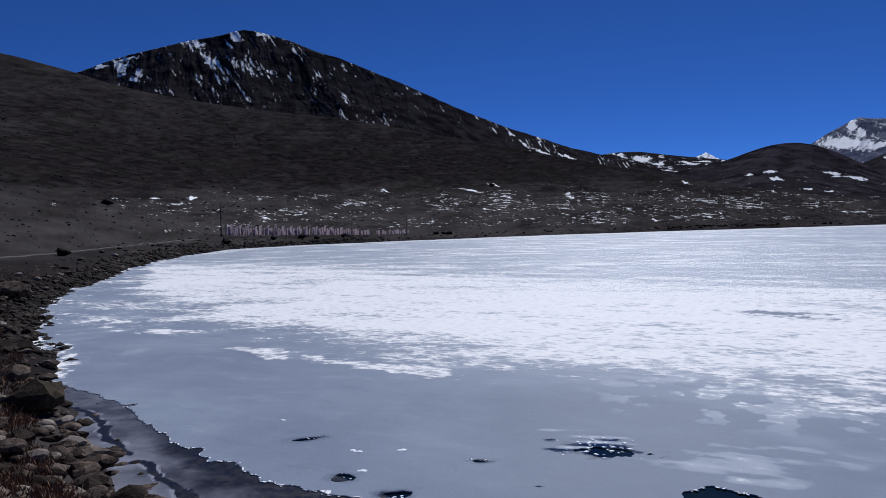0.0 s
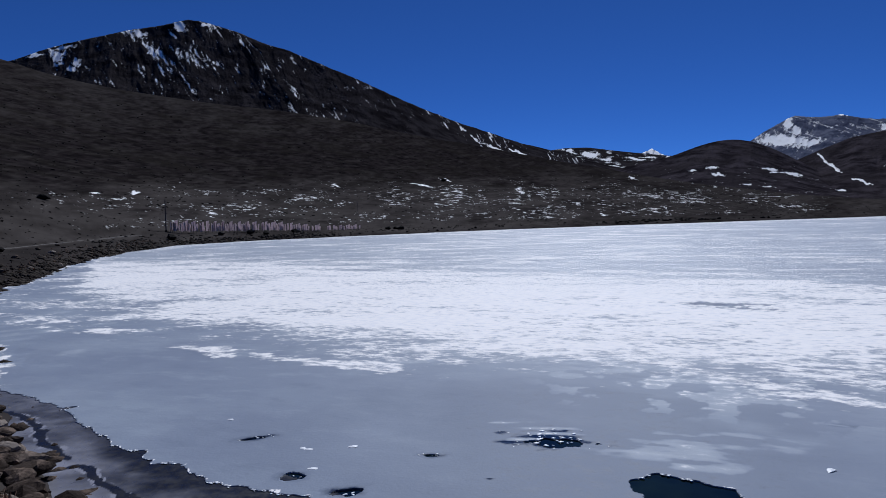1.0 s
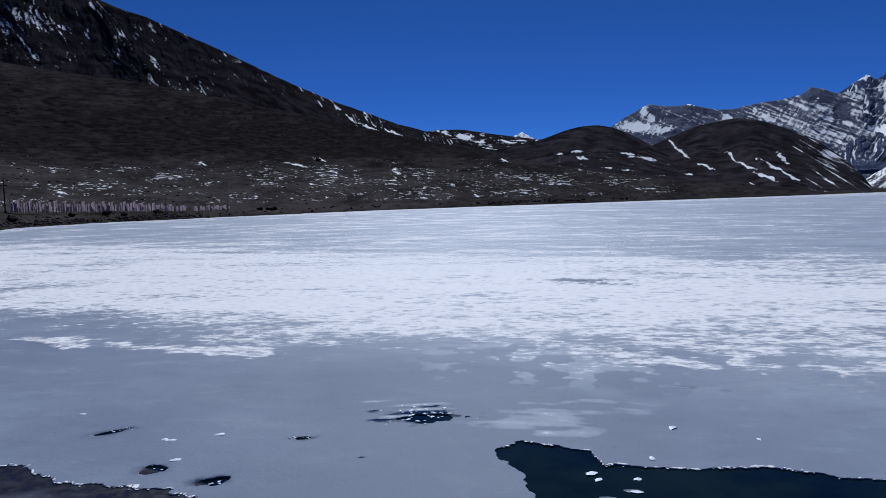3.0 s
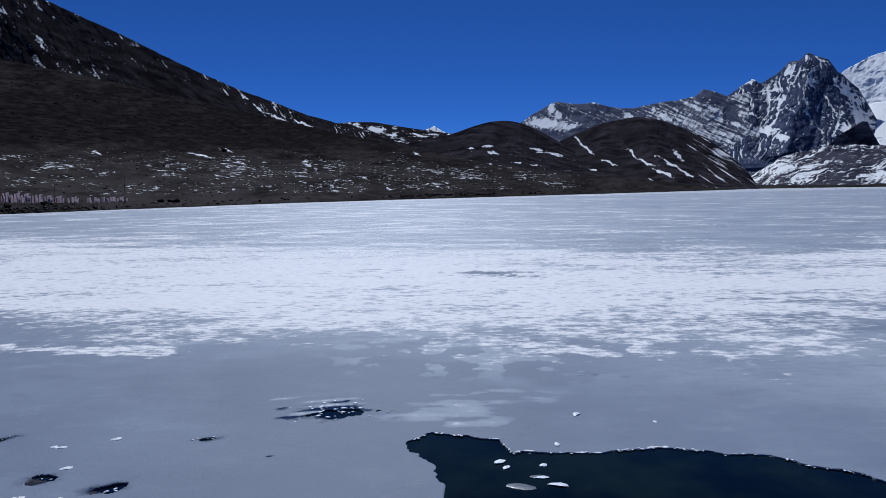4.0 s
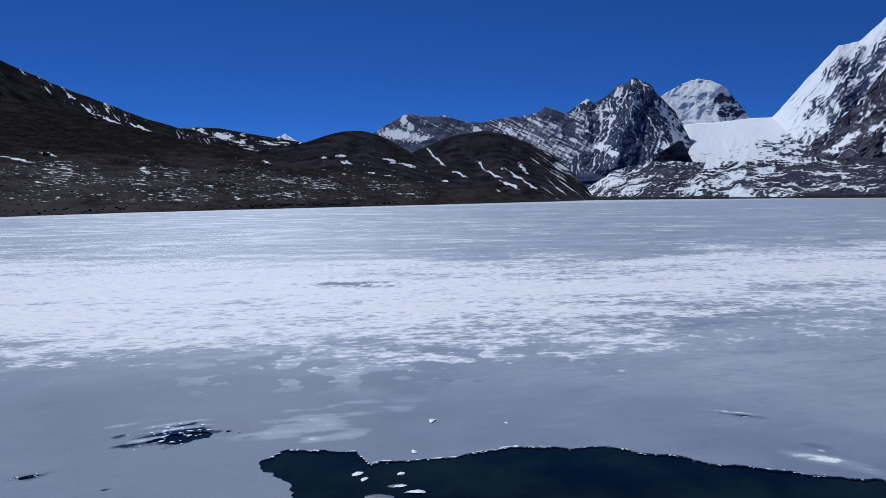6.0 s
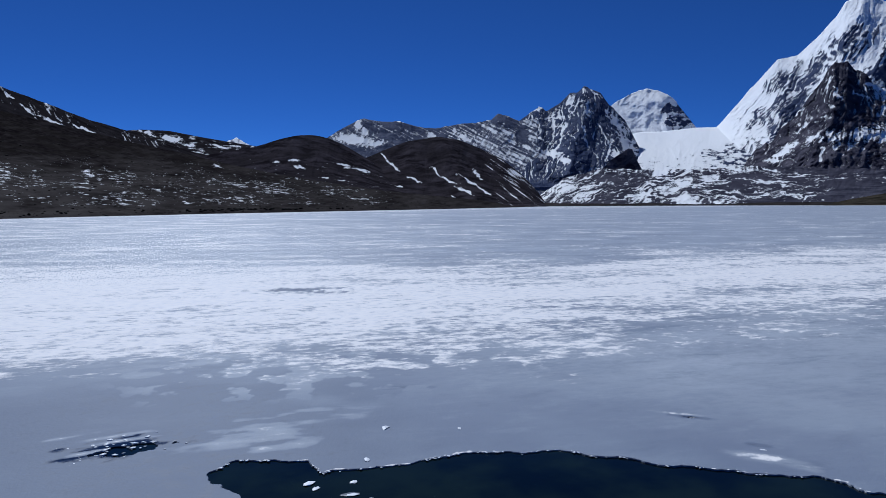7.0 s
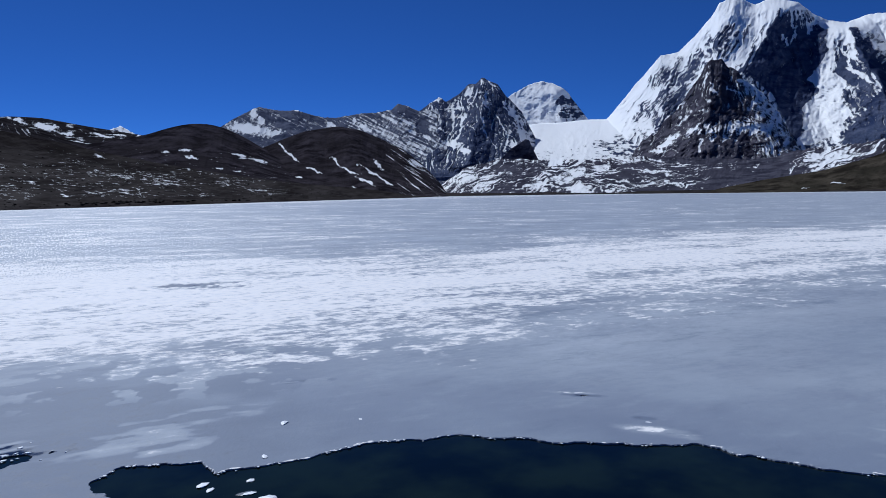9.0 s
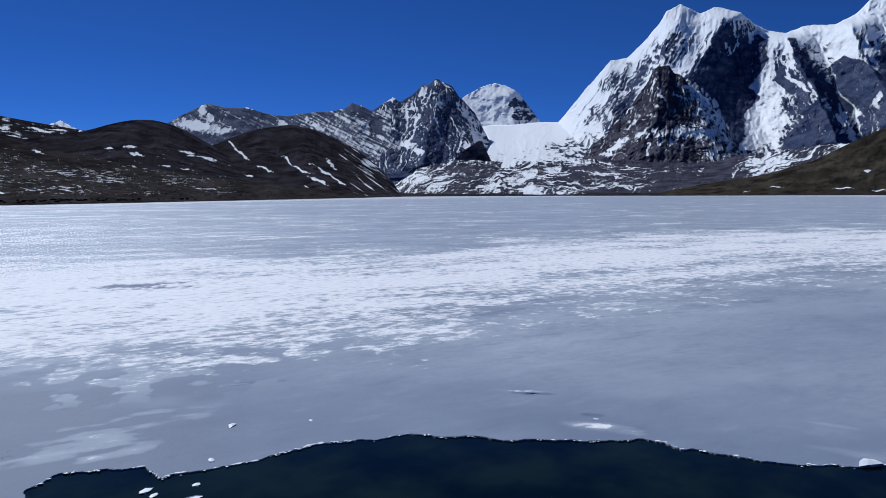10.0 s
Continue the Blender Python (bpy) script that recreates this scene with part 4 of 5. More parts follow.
mountain("moraine", M_MORAINE, [(45, -0.1, 1750), (47.4, 0.6, 1780), (49.9, 2.22, 1800), (52.8, 2.99, 1850), (57.7, 2.86, 1850), (62.5, 2.81, 1850), (65.4, 2.96, 1850), (69.5, 2.65, 1800), (73.8, 2.42, 1750), (76.7, 3.11, 1800), (79.9, 3.36, 1800), (82.8, 3.66, 1800), (86, 3.73, 1800), (95, 3.7, 1800)], 1170, -0.12,
         step=0.05, jag=0.08, soft=0.3, ribs=34, rib_size=(1.6, 0.9), slant=-0.9, rough=6, rough_size=0.6, crag=14, crag_size=(0.8, 0.28), lie=((45, -0.5), (60, -0.2), (75, 0.2)), hold=0.06, snow=moraine_snow, seed=67, label="hummocky grey moraine banded with snow")


def grass_snow(A, el, s, up, left):
    return patches(A, el, [(83.5, 0.35, 0.7, 0.05, 0), (85.8, 0.2, 0.5, 0.06, 0), (79, 0.5, 0.4, 0.04, 0), (84.8, 1.6, 0.2, 0.06, 0), (77, 0.2, 0.3, 0.03, 0)], 16)


mountain("grassy_hill", M_GRASS, [(69.6, -0.1, 1080), (71, 0.25, 1090), (73.9, 0.83, 1100), (78, 1.45, 1110), (81.4, 2.45, 1120), (83.6, 3.63, 1130), (85.9, 4.73, 1140), (90, 6.5, 1150), (97, 8, 1150), (105, 6, 1100), (112, 2, 1000)], 955, -0.14, step=0.11,
         soft=0.3, ribs=7, rib_size=(1.8, 1.5), rough=3, rough_size=0.4, crag=5, crag_size=(0.6, 0.5), snow=grass_snow, seed=69, label="yellow-brown grassy hill beside the far shore")


# ---- lake: ice sheet with holes, thin ice, open water ----
WATER_EDGE = [(15, 5.6), (19, 6.55), (19.7, 6.65), (22.2, 6.9), (24, 6.8), (26.8, 6.72), (28.3, 6.70), (29.5, 6.31), (32.4, 6.38), (37.3, 6.5), (42.1, 6.77), (45, 6.83), (50, 6.9), (56.5, 6.9), (59, 6.8), (63.9, 6.9), (67, 6.95), (70, 7.08), (73.2, 7.0), (77.5, 7.0), (81.5, 7.0), (84, 7.15), (87.5, 7.45), (100, 7.5)]
THIN_EDGE = [(-34, 14.2), (-30.6, 13.2), (-29.9, 12.7), (-27.2, 11.4), (-24.4, 9.5), (-22, 8.4), (-18.9, 7.8), (-15.8, 7.1), (-12.5, 6.7), (-9.6, 6.4), (-4, 5.6), (5, 5.0), (15, 4.8), (30, 4.6), (100, 4.4)]
HOLES = [(-12.2, 8.27, 0.15, 0.05), (13.7, 7.62, 0.36, 0.13), (2.9, 7.2, 0.09, 0.04), (-9.4, 6.87, 0.12, 0.09), (-4.6, 6.33, 0.15, 0.09), (-26.0, 11.0, 0.10, 0.05), (60.95, 8.42, 0.08, 0.035)]


def open_water(az, r, small=True):
    """Metres inside an opening of the ice; negative on the ice."""
    x, y = polar(az, r)
    ragged, torn = 0.07 * fbm(x * 2.2, y * 2.2, 5, 101, 0.6), fbm(x * 7, y * 7, 4, 102)
    left = (az - np.interp(r, [4.0, 5.3, 5.7, 6.1, 6.65], [22.5, 23.6, 23.1, 21.7, 19.6])) * np.radians(1) * r
    f = np.minimum(line(WATER_EDGE, az, 1) - r, left) + ragged + 0.028 * torn
    f = np.maximum(f, line(THIN_EDGE, az, 1) - r + ragged * 2.2 + 0.12 * fbm(x * 1.2 + 5, y * 5.0, 4, 103) + 0.07 * torn)
    for a, q, w, d in HOLES if small else []:
        u, v = np.radians(az - a) * q, r - q
        f = np.maximum(f, (1 - np.sqrt((u / w) ** 2 + (v / d) ** 2)) * d + ragged * min(1.0, d * 10) + 0.45 * d * torn)
    return f


BAND_NEAR = [(-36, 30), (-30, 27), (-26.8, 21), (-20, 20.4), (-15, 18.8), (-11, 17.0), (-4.4, 15.2), (0.6, 14.4), (10, 13.4), (20, 13.3), (30, 13.2), (40, 13.0), (50, 13.2), (55, 14.5), (60, 16), (68, 18.6), (76, 22), (86, 29), (110, 40)]
BAND_FAR = [(-36, 75), (-23, 59), (-9, 42), (6, 29), (20, 25.5), (34, 25), (53, 28), (68, 40), (86, 53), (110, 60)]
# soft white patches: bearing, distance, half width, half depth in metres, strength
DRIFTS = [(7, 12.1, 1.2, 0.2, 0.5), (17, 12.2, 0.9, 0.3, 0.65), (27, 11.6, 1.3, 0.3, 0.6), (36, 10.6, 1.5, 0.22, 0.55), (34, 12.0, 1.0, 0.25, 0.6), (23, 7.55, 0.8, 0.30, 0.40), (27, 8.1, 0.7, 0.25, 0.42), (20.5, 7.5, 0.4, 0.2, 0.46), (25.5, 7.2, 0.35, 0.15, 0.46), (9.6, 8.35, 0.3, 0.07, 0.75), (11.8, 8.12, 0.3, 0.06, 0.6), (15.4, 8.1, 0.26, 0.06, 0.6), (13.5, 7.95, 0.45, 0.05, 0.55), (11.0, 7.7, 0.2, 0.05, 0.5), (45, 11.6, 0.7, 0.2, 0.5),
          (60, 8.55, 0.28, 0.05, 0.7), (36.5, 9.25, 0.35, 0.06, 0.6), (66.3, 7.4, 0.3, 0.12, 0.75), (70, 7.3, 0.3, 0.08, 0.5), (84, 8.4, 0.25, 0.06, 0.35), (56, 11.8, 0.6, 0.2, 0.55), (52, 12.2, 0.5, 0.2, 0.6), (-23, 15.9, 0.9, 0.3, 0.5), (86, 7.6, 0.4, 0.1, 0.35), (-29, 20, 0.6, 1.2, 0.4), (-26.7, 19.7, 0.32, 0.12, 1.0), (-26.6, 20.6, 0.34, 0.13, 1.0), (-26.5, 21.6, 0.34, 0.14, 1.0), (-26.4, 22.7, 0.36, 0.15, 1.0), (-26.3, 23.9, 0.4, 0.17, 1.0), (-24.2, 20.2, 0.5, 0.14, 0.9), (-24.0, 22.3, 0.5, 0.2, 0.9)]


# long drifts lying before the white band
LANES = [[(-18.2, 15.3), (-10.3, 13.3), (-5.3, 12.3), (-0.9, 11.8)], [(24, 11.6), (29, 11.2)], [(31, 10.8), (38, 10.4)]]
# dark wet stains: bearing, distance, half width, half depth, strength
STAINS = [(13.2, 7.75, 0.62, 0.36, 1.0), (-12.2, 8.28, 0.30, 0.14, 0.8), (2.9, 7.2, 0.2, 0.1, 0.7), (-9.4, 6.88, 0.20, 0.16, 0.75), (-4.6, 6.35, 0.24, 0.16, 0.75), (36.8, 9.25, 0.35, 0.09, 0.5), (60.8, 8.45, 0.22, 0.07, 0.6), (19.5, 9.9, 0.3, 0.08, 0.35), (27, 20.5, 1.6, 0.5, 0.6), (29, 19.6, 1.2, 0.35, 0.5), (4, 9.6, 0.15, 0.05, 0.2), (66, 7.75, 0.15, 0.05, 0.4), (8, 6.5, 0.07, 0.03, 0.8)]


def ice_cover(az, r):
    x, y = polar(az, r)
    near, far = line(BAND_NEAR, az, 1, 1.5), line(BAND_FAR, az, 1, 3.0)
    u, v = x * 0.906 - y * 0.423, x * 0.423 + y * 0.906
    wob = 1 + 0.07 * fbm(u * 0.16, v * 0.4, 4, 111)
    band = smooth(0.80, 1.18, r * wob / near)
    beyond = smooth(0.80, 1.35, r * wob / far)
    off = from_shore(x, y)
    lane = np.interp(r, [14, 20, 30, 45, 70], [6.0, 5.5, 4.5, 2.6, 0.3])
    band = band * smooth(0.55, 1.15, -off / lane + 0.3 * fbm(x * 0.5, y * 0.5, 4, 110))
    right = smooth(44, 62, az)
    c = band * (0.66 + 0.08 * np.exp(-((az - 15) / 25) ** 2) + 0.13 * fbm(u * 0.3, v * 0.8, 4, 112) - (0.34 + 0.05 * right) * beyond - 0.10 * right * smooth(1.5, 0.95, r / near))
    c = c + (0.15 * fbm(az / 7.0, np.log(r) * 22, 4, 113) + 0.10 * fbm(az / 1.6, np.log(r) * 32, 3, 109)) * beyond * smooth(20, 45, r)
    c = c + (1 - band) * smooth(0.64, 0.92, r / near) * (0.34 + 0.05 * right + 0.20 * fbm(u * 0.5, v * 1.2, 4, 115))
    veil = 0.53 * band * beyond * (0.80 + 0.40 * fbm(az / 5.0, np.log(r) * 16, 4, 114) + 0.38 * fbm(az / 1.3, np.log(r) * 36, 3, 108)) * (1 - 0.25 * smooth(48, 60, az) * smooth(90, 74, az) * smooth(60, 120, r))
    veil = np.maximum(veil, 0.50 * band)
    veil = np.maximum(veil, 0.30 * smooth(0.5, 0.85, r / near) * smooth(30, 44, az))
    veil = veil + 0.10 * smooth(0.1, 0.7, fbm(x * 0.3, y * 0.3, 4, 116)) * smooth(7, 9, r) + 0.31 * smooth(48, 62, az) * smooth(7.0, 10.5, r) * (1 - 0.4 * smooth(74, 84, az)) * (1 - band)
    veil = veil - 0.25 * np.exp(-((az - 15) / 20) ** 2) * smooth(11.5, 8.5, r) * (0.8 + 0.5 * fbm(x * 0.5, y * 0.5, 3, 127))
    for a, q, w, d, k in STAINS:
        u, v = np.radians(az - a) * q, r - q
        wet = k * np.clip(1.2 - 1.0 * np.sqrt((u / w) ** 2 + (v / d) ** 2) + 0.42 * fbm(x * 4.0, y * 6.0, 4, 120), 0, 1)
        c, veil = c * (1 - wet), veil * (1 - wet) - wet
    torn = fbm(u * 2.6, v * 6.5, 4, 122)
    for a, q, w, d, k in DRIFTS:
        u, v = np.radians(az - a) * q, r - q
        lay = np.clip(1.25 - 0.8 * np.sqrt((u / w) ** 2 + (v / d) ** 2) + 0.45 * fbm(x * 2.0, y * 2.0, 4, 118), 0, 1)
        lay = lay * np.clip(0.55 + 1.2 * torn, 0, 1.2)
        c = np.maximum(c, 0.8 * k * lay)
        veil = veil + smooth(0.0, 0.5, lay) * np.maximum(0.8 * k * lay - veil, 0)
    for lane in LANES:
        for (a0, r0), (a1, r1) in zip(lane, lane[1:]):
            (ax, ay), (bx, by) = polar(a0, r0), polar(a1, r1)
            k = np.clip(((x - ax) * (bx - ax) + (y - ay) * (by - ay)) / ((bx - ax) ** 2 + (by - ay) ** 2), 0, 1)
            gap = np.hypot(x - ax - k * (bx - ax), y - ay - k * (by - ay)) / 0.42
            c = np.maximum(c, 0.60 * np.clip(1.25 - 0.8 * gap + 0.6 * fbm(u * 0.9, v * 2.4, 4, 129), 0, 1))
    plates = smooth(0.06, 0.36, fbm(u * 1.0, v * 2.2, 4, 128)) * smooth(0.60, 0.82, r / near) * smooth(1.05, 0.9, r / near) * smooth(8, 20, az)
    c = np.maximum(c, 0.47 * plates)
    veil = veil + smooth(0.0, 0.6, plates) * np.maximum(0.45 * plates - veil, 0)
    f = open_water(az, r, False)
    rim = np.exp(-np.abs(f + 0.018) / 0.018) * smooth(0.1, 0.45, fbm(x * 9, y * 9, 3, 117) + 0.2) * (1 - 0.75 * smooth(17, 20, az) * smooth(6.75, 6.3, r) * smooth(26, 24, az))
    c = np.maximum(c, 0.95 * rim * smooth(14, 12, r))
    c = np.maximum(c, 0.62 * smooth(-0.6, 0.0, off + 0.45 * fbm(x * 3.5, y * 3.5, 5, 119, 0.65)) * smooth(11.5, 14.5, r))
    # snow caught along the far bank
    c = np.maximum(c, 0.5 * smooth(-1.0, -0.3, off / (0.0009 * r ** 2)) * smooth(60, 90, r))
    # extent of the painted sun glitter: about the sun's bearing, middle distance
    glitter = np.exp(-((az - 19) / 15) ** 2) * smooth(21, 29, r) * smooth(110, 45, r)
    return c, np.clip(veil, -1, 1), np.clip(glitter, 0, 1)


def build_ice():
    az = np.concatenate([np.arange(-35, -4, 0.2), np.arange(-4, 38, 0.11), np.arange(38, 91, 0.2), np.arange(91, 126, 3.0)])
    r = np.concatenate([2.4 * (5.6 / 2.4) ** np.linspace(0, 1, 12), 5.6 * (13.0 / 5.6) ** np.linspace(0, 1, 170)[1:], 13.0 * (1300 / 13.0) ** np.linspace(0, 1, 300)[1:]])
    A, R = np.meshgrid(az, r)
    x, y = polar(A, R)
    out = open_water(A, R).ravel()
    shore = from_shore(x, y).ravel()
    cover, veil, glitter = (q.ravel() for q in ice_cover(A, R))
    px, py = x.ravel(), y.ravel()
    quads = grid_faces(len(r), len(az))
    quads = quads[(shore[quads] < 0.8).any(1)]
    tris = np.concatenate([quads[:, [0, 1, 2]], quads[:, [0, 2, 3]]])
    wet = out[tris] > 0
    count = wet.sum(1)
    keep, cut = tris[count == 0].tolist(), tris[(count == 1) | (count == 2)].tolist()
    ex, ey, ec, ev, made, rim = [], [], [], [], {}, []

    def crossing(i, j):
        key = (min(i, j), max(i, j))
        if key not in made:
            k = out[i] / (out[i] - out[j])
            made[key] = len(px) + len(ex)
            ex.append(px[i] + k * (px[j] - px[i]))
            ey.append(py[i] + k * (py[j] - py[i]))
            ec.append(cover[i] + k * (cover[j] - cover[i]))
            ev.append(veil[i])
        return made[key]

    for t in cut:
        dry = [k for k in range(3) if out[t[k]] <= 0]
        if len(dry) == 1:
            a, b, c = t[dry[0]], t[(dry[0] + 1) % 3], t[(dry[0] + 2) % 3]
            p, q = crossing(a, b), crossing(a, c)
            keep.append([a, p, q])
            rim.append((p, q))
        else:
            w = [k for k in range(3) if k not in dry][0]
            a, b, c = t[w], t[(w + 1) % 3], t[(w + 2) % 3]
            p, q = crossing(a, b), crossing(a, c)
            keep += [[p, b, c], [p, c, q]]
            rim.append((q, p))
    X, Y, C, V = np.concatenate([px, ex]), np.concatenate([py, ey]), np.concatenate([cover, ec]), np.concatenate([veil, ev])
    Z = 0.004 + 0.003 * fbm(X * 0.8, Y * 0.8, 3, 121) * smooth(14, 8, np.hypot(X, Y)) + 0.03 * C * smooth(12, 16, np.hypot(X, Y))
    # the broken edge of the sheet, a hand thick
    low, n = {}, len(X)
    vx, vy, vz, vc, vv = X.tolist(), Y.tolist(), Z.tolist(), C.tolist(), V.tolist()
    for p, q in rim:
        for k in (p, q):
            if k not in low:
                low[k] = len(vx)
                vx.append(vx[k])
                vy.append(vy[k])
                vz.append(-0.06)
                vc.append(0.25)
                vv.append(0.0)
        keep += [[p, low[p], low[q]], [p, low[q], q]]
    faces = np.array(keep)
    verts = np.stack([vx, vy, vz], -1)
    used = np.zeros(len(verts), bool)
    used[faces.ravel()] = True
    index = np.cumsum(used) - 1
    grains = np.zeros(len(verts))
    grains[:len(glitter)] = glitter
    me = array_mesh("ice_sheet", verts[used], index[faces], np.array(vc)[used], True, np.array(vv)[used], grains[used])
    me.materials.append(M_ICE)
    return tagged(new("ice_sheet", me), "cloudy grey-blue lake ice with a white snow-dusted band and broken edges", "lake ice", "", "structure")


CRACKS = [[(-30.5, 11.5), (-29.2, 11.0), (-28.0, 10.2), (-27.9, 9.6), (-26.7, 8.9), (-26.4, 8.5)], [(-27.2, 8.2), (-25.8, 8.2), (-24.6, 7.9), (-23.3, 7.4), (-21.7, 6.8), (-19.5, 6.1)]]


def build_thin_ice():
    az, r = np.arange(-35, 14, 0.15), 4.0 * (14.5 / 4.0) ** np.linspace(0, 1, 260)
    A, R = np.meshgrid(az, r)
    x, y = polar(A, R)
    inner = line(THIN_EDGE, A, 1) - R
    milk = 0.37 + 0.09 * fbm(x * 1.2, y * 2.0, 4, 131) + 0.06 * fbm(x * 4, y * 8, 4, 132)
    milk = milk - 0.22 * smooth(1.1, 0.3, inner + 0.3 * fbm(x * 1.5, y * 3.0, 4, 130)) * smooth(-27, -22, A)
    inshore = np.interp(A, [-35, -30.5, -29.2, -28, -26.7, -25.8, -24.6, -23.3, -21.7, -19.5, -10], [13, 11.5, 11.0, 10.2, 8.9, 8.2, 7.9, 7.4, 6.8, 6.1, 4.2])
    milk = milk + 0.13 * smooth(0.0, 0.25, inshore - R + 0.12 * fbm(x * 2, y * 2, 4, 137)) * (0.8 + 0.5 * fbm(x * 1.5, y * 2.5, 3, 138))
    wx, wy = x + 0.12 * fbm(x * 2, y * 2, 4, 133), y + 0.12 * fbm(x * 2 + 9, y * 2, 4, 134)
    beyond = np.zeros_like(x)
    for crack in CRACKS:
        pts = [polar(np.array(a), np.array(b)) for a, b in crack]
        near = np.full(x.shape, 1e9)
        for (ax, ay), (bx, by) in zip(pts, pts[1:]):
            dx, dy = bx - ax, by - ay
            k = np.clip(((wx - ax) * dx + (wy - ay) * dy) / (dx * dx + dy * dy), 0, 1)
            near = np.minimum(near, np.hypot(wx - ax - k * dx, wy - ay - k * dy))
        gap = smooth(0.06, 0.03, near)
        milk = milk * (1 - gap) - 0.25 * gap + 0.9 * smooth(0.03, 0.0, np.abs(near - 0.065)) * smooth(0.25, 0.5, fbm(x * 4, y * 4, 3, 135))
    d = from_shore(x, y)
    milk = milk + 0.15 * smooth(-1.2, -0.4, d) * smooth(-0.3, 0.3, fbm(x * 0.9, y * 0.9, 3, 136) + 0.2)
    z = np.full(x.shape, -0.002)
    faces = grid_faces(len(r), len(az))
    ok = (d.ravel()[faces] < 0.5).any(1) & (inner.ravel()[faces] > -0.5).any(1)
    faces = faces[ok]
    used = np.zeros(x.size, bool)
    used[faces.ravel()] = True
    index = np.cumsum(used) - 1
    me = array_mesh("thin_ice", np.stack([x, y, z], -1).reshape(-1, 3)[used], index[faces], milk.ravel()[used])
    me.materials.append(M_THIN)
    return tagged(new("thin_ice", me), "thin dark glassy ice along the stony shore, crossed by cracks", "thin ice", "", "structure")


def build_water():
    az, r = np.arange(-36, 128, 4.0), np.array([1.0, 3, 6, 12, 30, 80])
    A, R = np.meshgrid(az, r)
    x, y = polar(A, R)
    me = array_mesh("water", np.stack([x, y, np.full(x.shape, -0.008)], -1).reshape(-1, 3), grid_faces(len(r), len(az)))
    me.materials.append(M_WATER)
    return tagged(new("water", me), "dark clear open water in the gaps of the ice", "water", "", "structure")


build_ice()
build_thin_ice()
build_water()


# ---- stones ----
def lump(name, seed, flat=0.6, detail=2, rough=0.35, mat=M_STONE):
    """A weathered stone about one metre across."""
    bm = bmesh.new()
    bmesh.ops.create_icosphere(bm, subdivisions=detail, radius=0.5)
    off = Vector((seed * 3.7, seed * 1.3, seed * 7.1))
    for v in bm.verts:
        d = v.co.normalized()
        k = 1 + rough * noise.noise(d * 1.3 + off) + rough * 0.45 * noise.noise(d * 3.1 + off)
        # flat broken faces
        for q in range(8):
            n = Vector((math.sin(seed + q * 2.4), math.cos(seed * 1.7 + q * 1.9), 0.7 * math.sin(seed * 0.6 + q))).normalized()
            reach = d.dot(n) * k
            if reach > 0.66:
                k *= 0.66 / reach
        v.co = d * 0.5 * k
        v.co.z *= flat
    me = bpy.data.meshes.new(name)
    bm.to_mesh(me)
    bm.free()
    me.materials.append(mat)
    return me


STONES = [lump("stone", k, 0.35 + 0.3 * random.random(), 2, 0.45) for k in range(8)]
BOULDERS = [lump("boulder", 20 + k, 0.62, 2, 0.45, M_BOULDER) for k in range(3)]
FAR_BOULDERS = [lump("boulder", 20 + k, 0.62, 2, 0.45, M_BLACK) for k in range(3)]
CHIPS = [lump("ice_chip", 40 + k, 0.2, 1, 0.5, M_CHIP) for k in range(5)]


def height_at(x, y):
    az, r = math.degrees(math.atan2(x, y)), math.hypot(x, y)
    one = np.array([az]), np.array([r]), np.array([x]), np.array([y])
    return float(ground_height(*one)[0])


def put(name, me, az, r, size, turn=None, sink=0.25, label="", category="", group="", z=None, wide=1.0, tilt=0.0):
    x, y = float(r * math.sin(radians(az))), float(r * math.cos(radians(az)))
    ob = new(name, me)
    h = height_at(x, y) if z is None else z
    if z is None and h < -0.04:
        h = -0.04
    low = min(v.co.z for v in me.vertices) * size
    ob.matrix_world = pose(x, y, h - low * (1 - sink), tilt, 0, random.uniform(0, 360) if turn is None else turn) @ Matrix.Diagonal((size * wide, size, size, 1))
    return tagged(ob, label, category, group)


# the stones that stand out on the near shore: bearing, distance, size, turn, width
for az, r, size, turn, wide in [(-28.9, 8.5, 0.42, 30, 1.5), (-28.4, 8.0, 0.36, 20, 1.5), (-29.8, 7.8, 0.34, 70, 2.4), (-33.8, 16.2, 0.8, 10, 1.4), (-34.2, 8.0, 0.4, 0, 1.3), (-30.4, 9.1, 0.3, 0, 1.3), (-33.6, 12.6, 0.5, 0, 1.4), (-31.3, 8.3, 0.3, 50, 1.2), (-29.0, 7.3, 0.35, 0, 1.4), (-30.6, 8.6, 0.28, 0, 1.5), (-29.6, 8.9, 0.25, 40, 1.4)]:
    put("shore_rock", random.choice(STONES), az, r, size, turn, 0.2, "dark grey stone with a sunlit top on the bank", "rock", "shore rocks", None, wide)
put("boulder", BOULDERS[0], -32.3, 10.6, 0.8, 40, 0.12, "large dark boulder with mossy brown top beside the ice", "boulder", "", None, 1.15)
put("flat_boulder", STONES[2], -34.0, 28.0, 1.5, 10, 0.2, "flat pale-topped slab on the shore", "boulder", "", None, 1.5)

rng = random.Random(5)
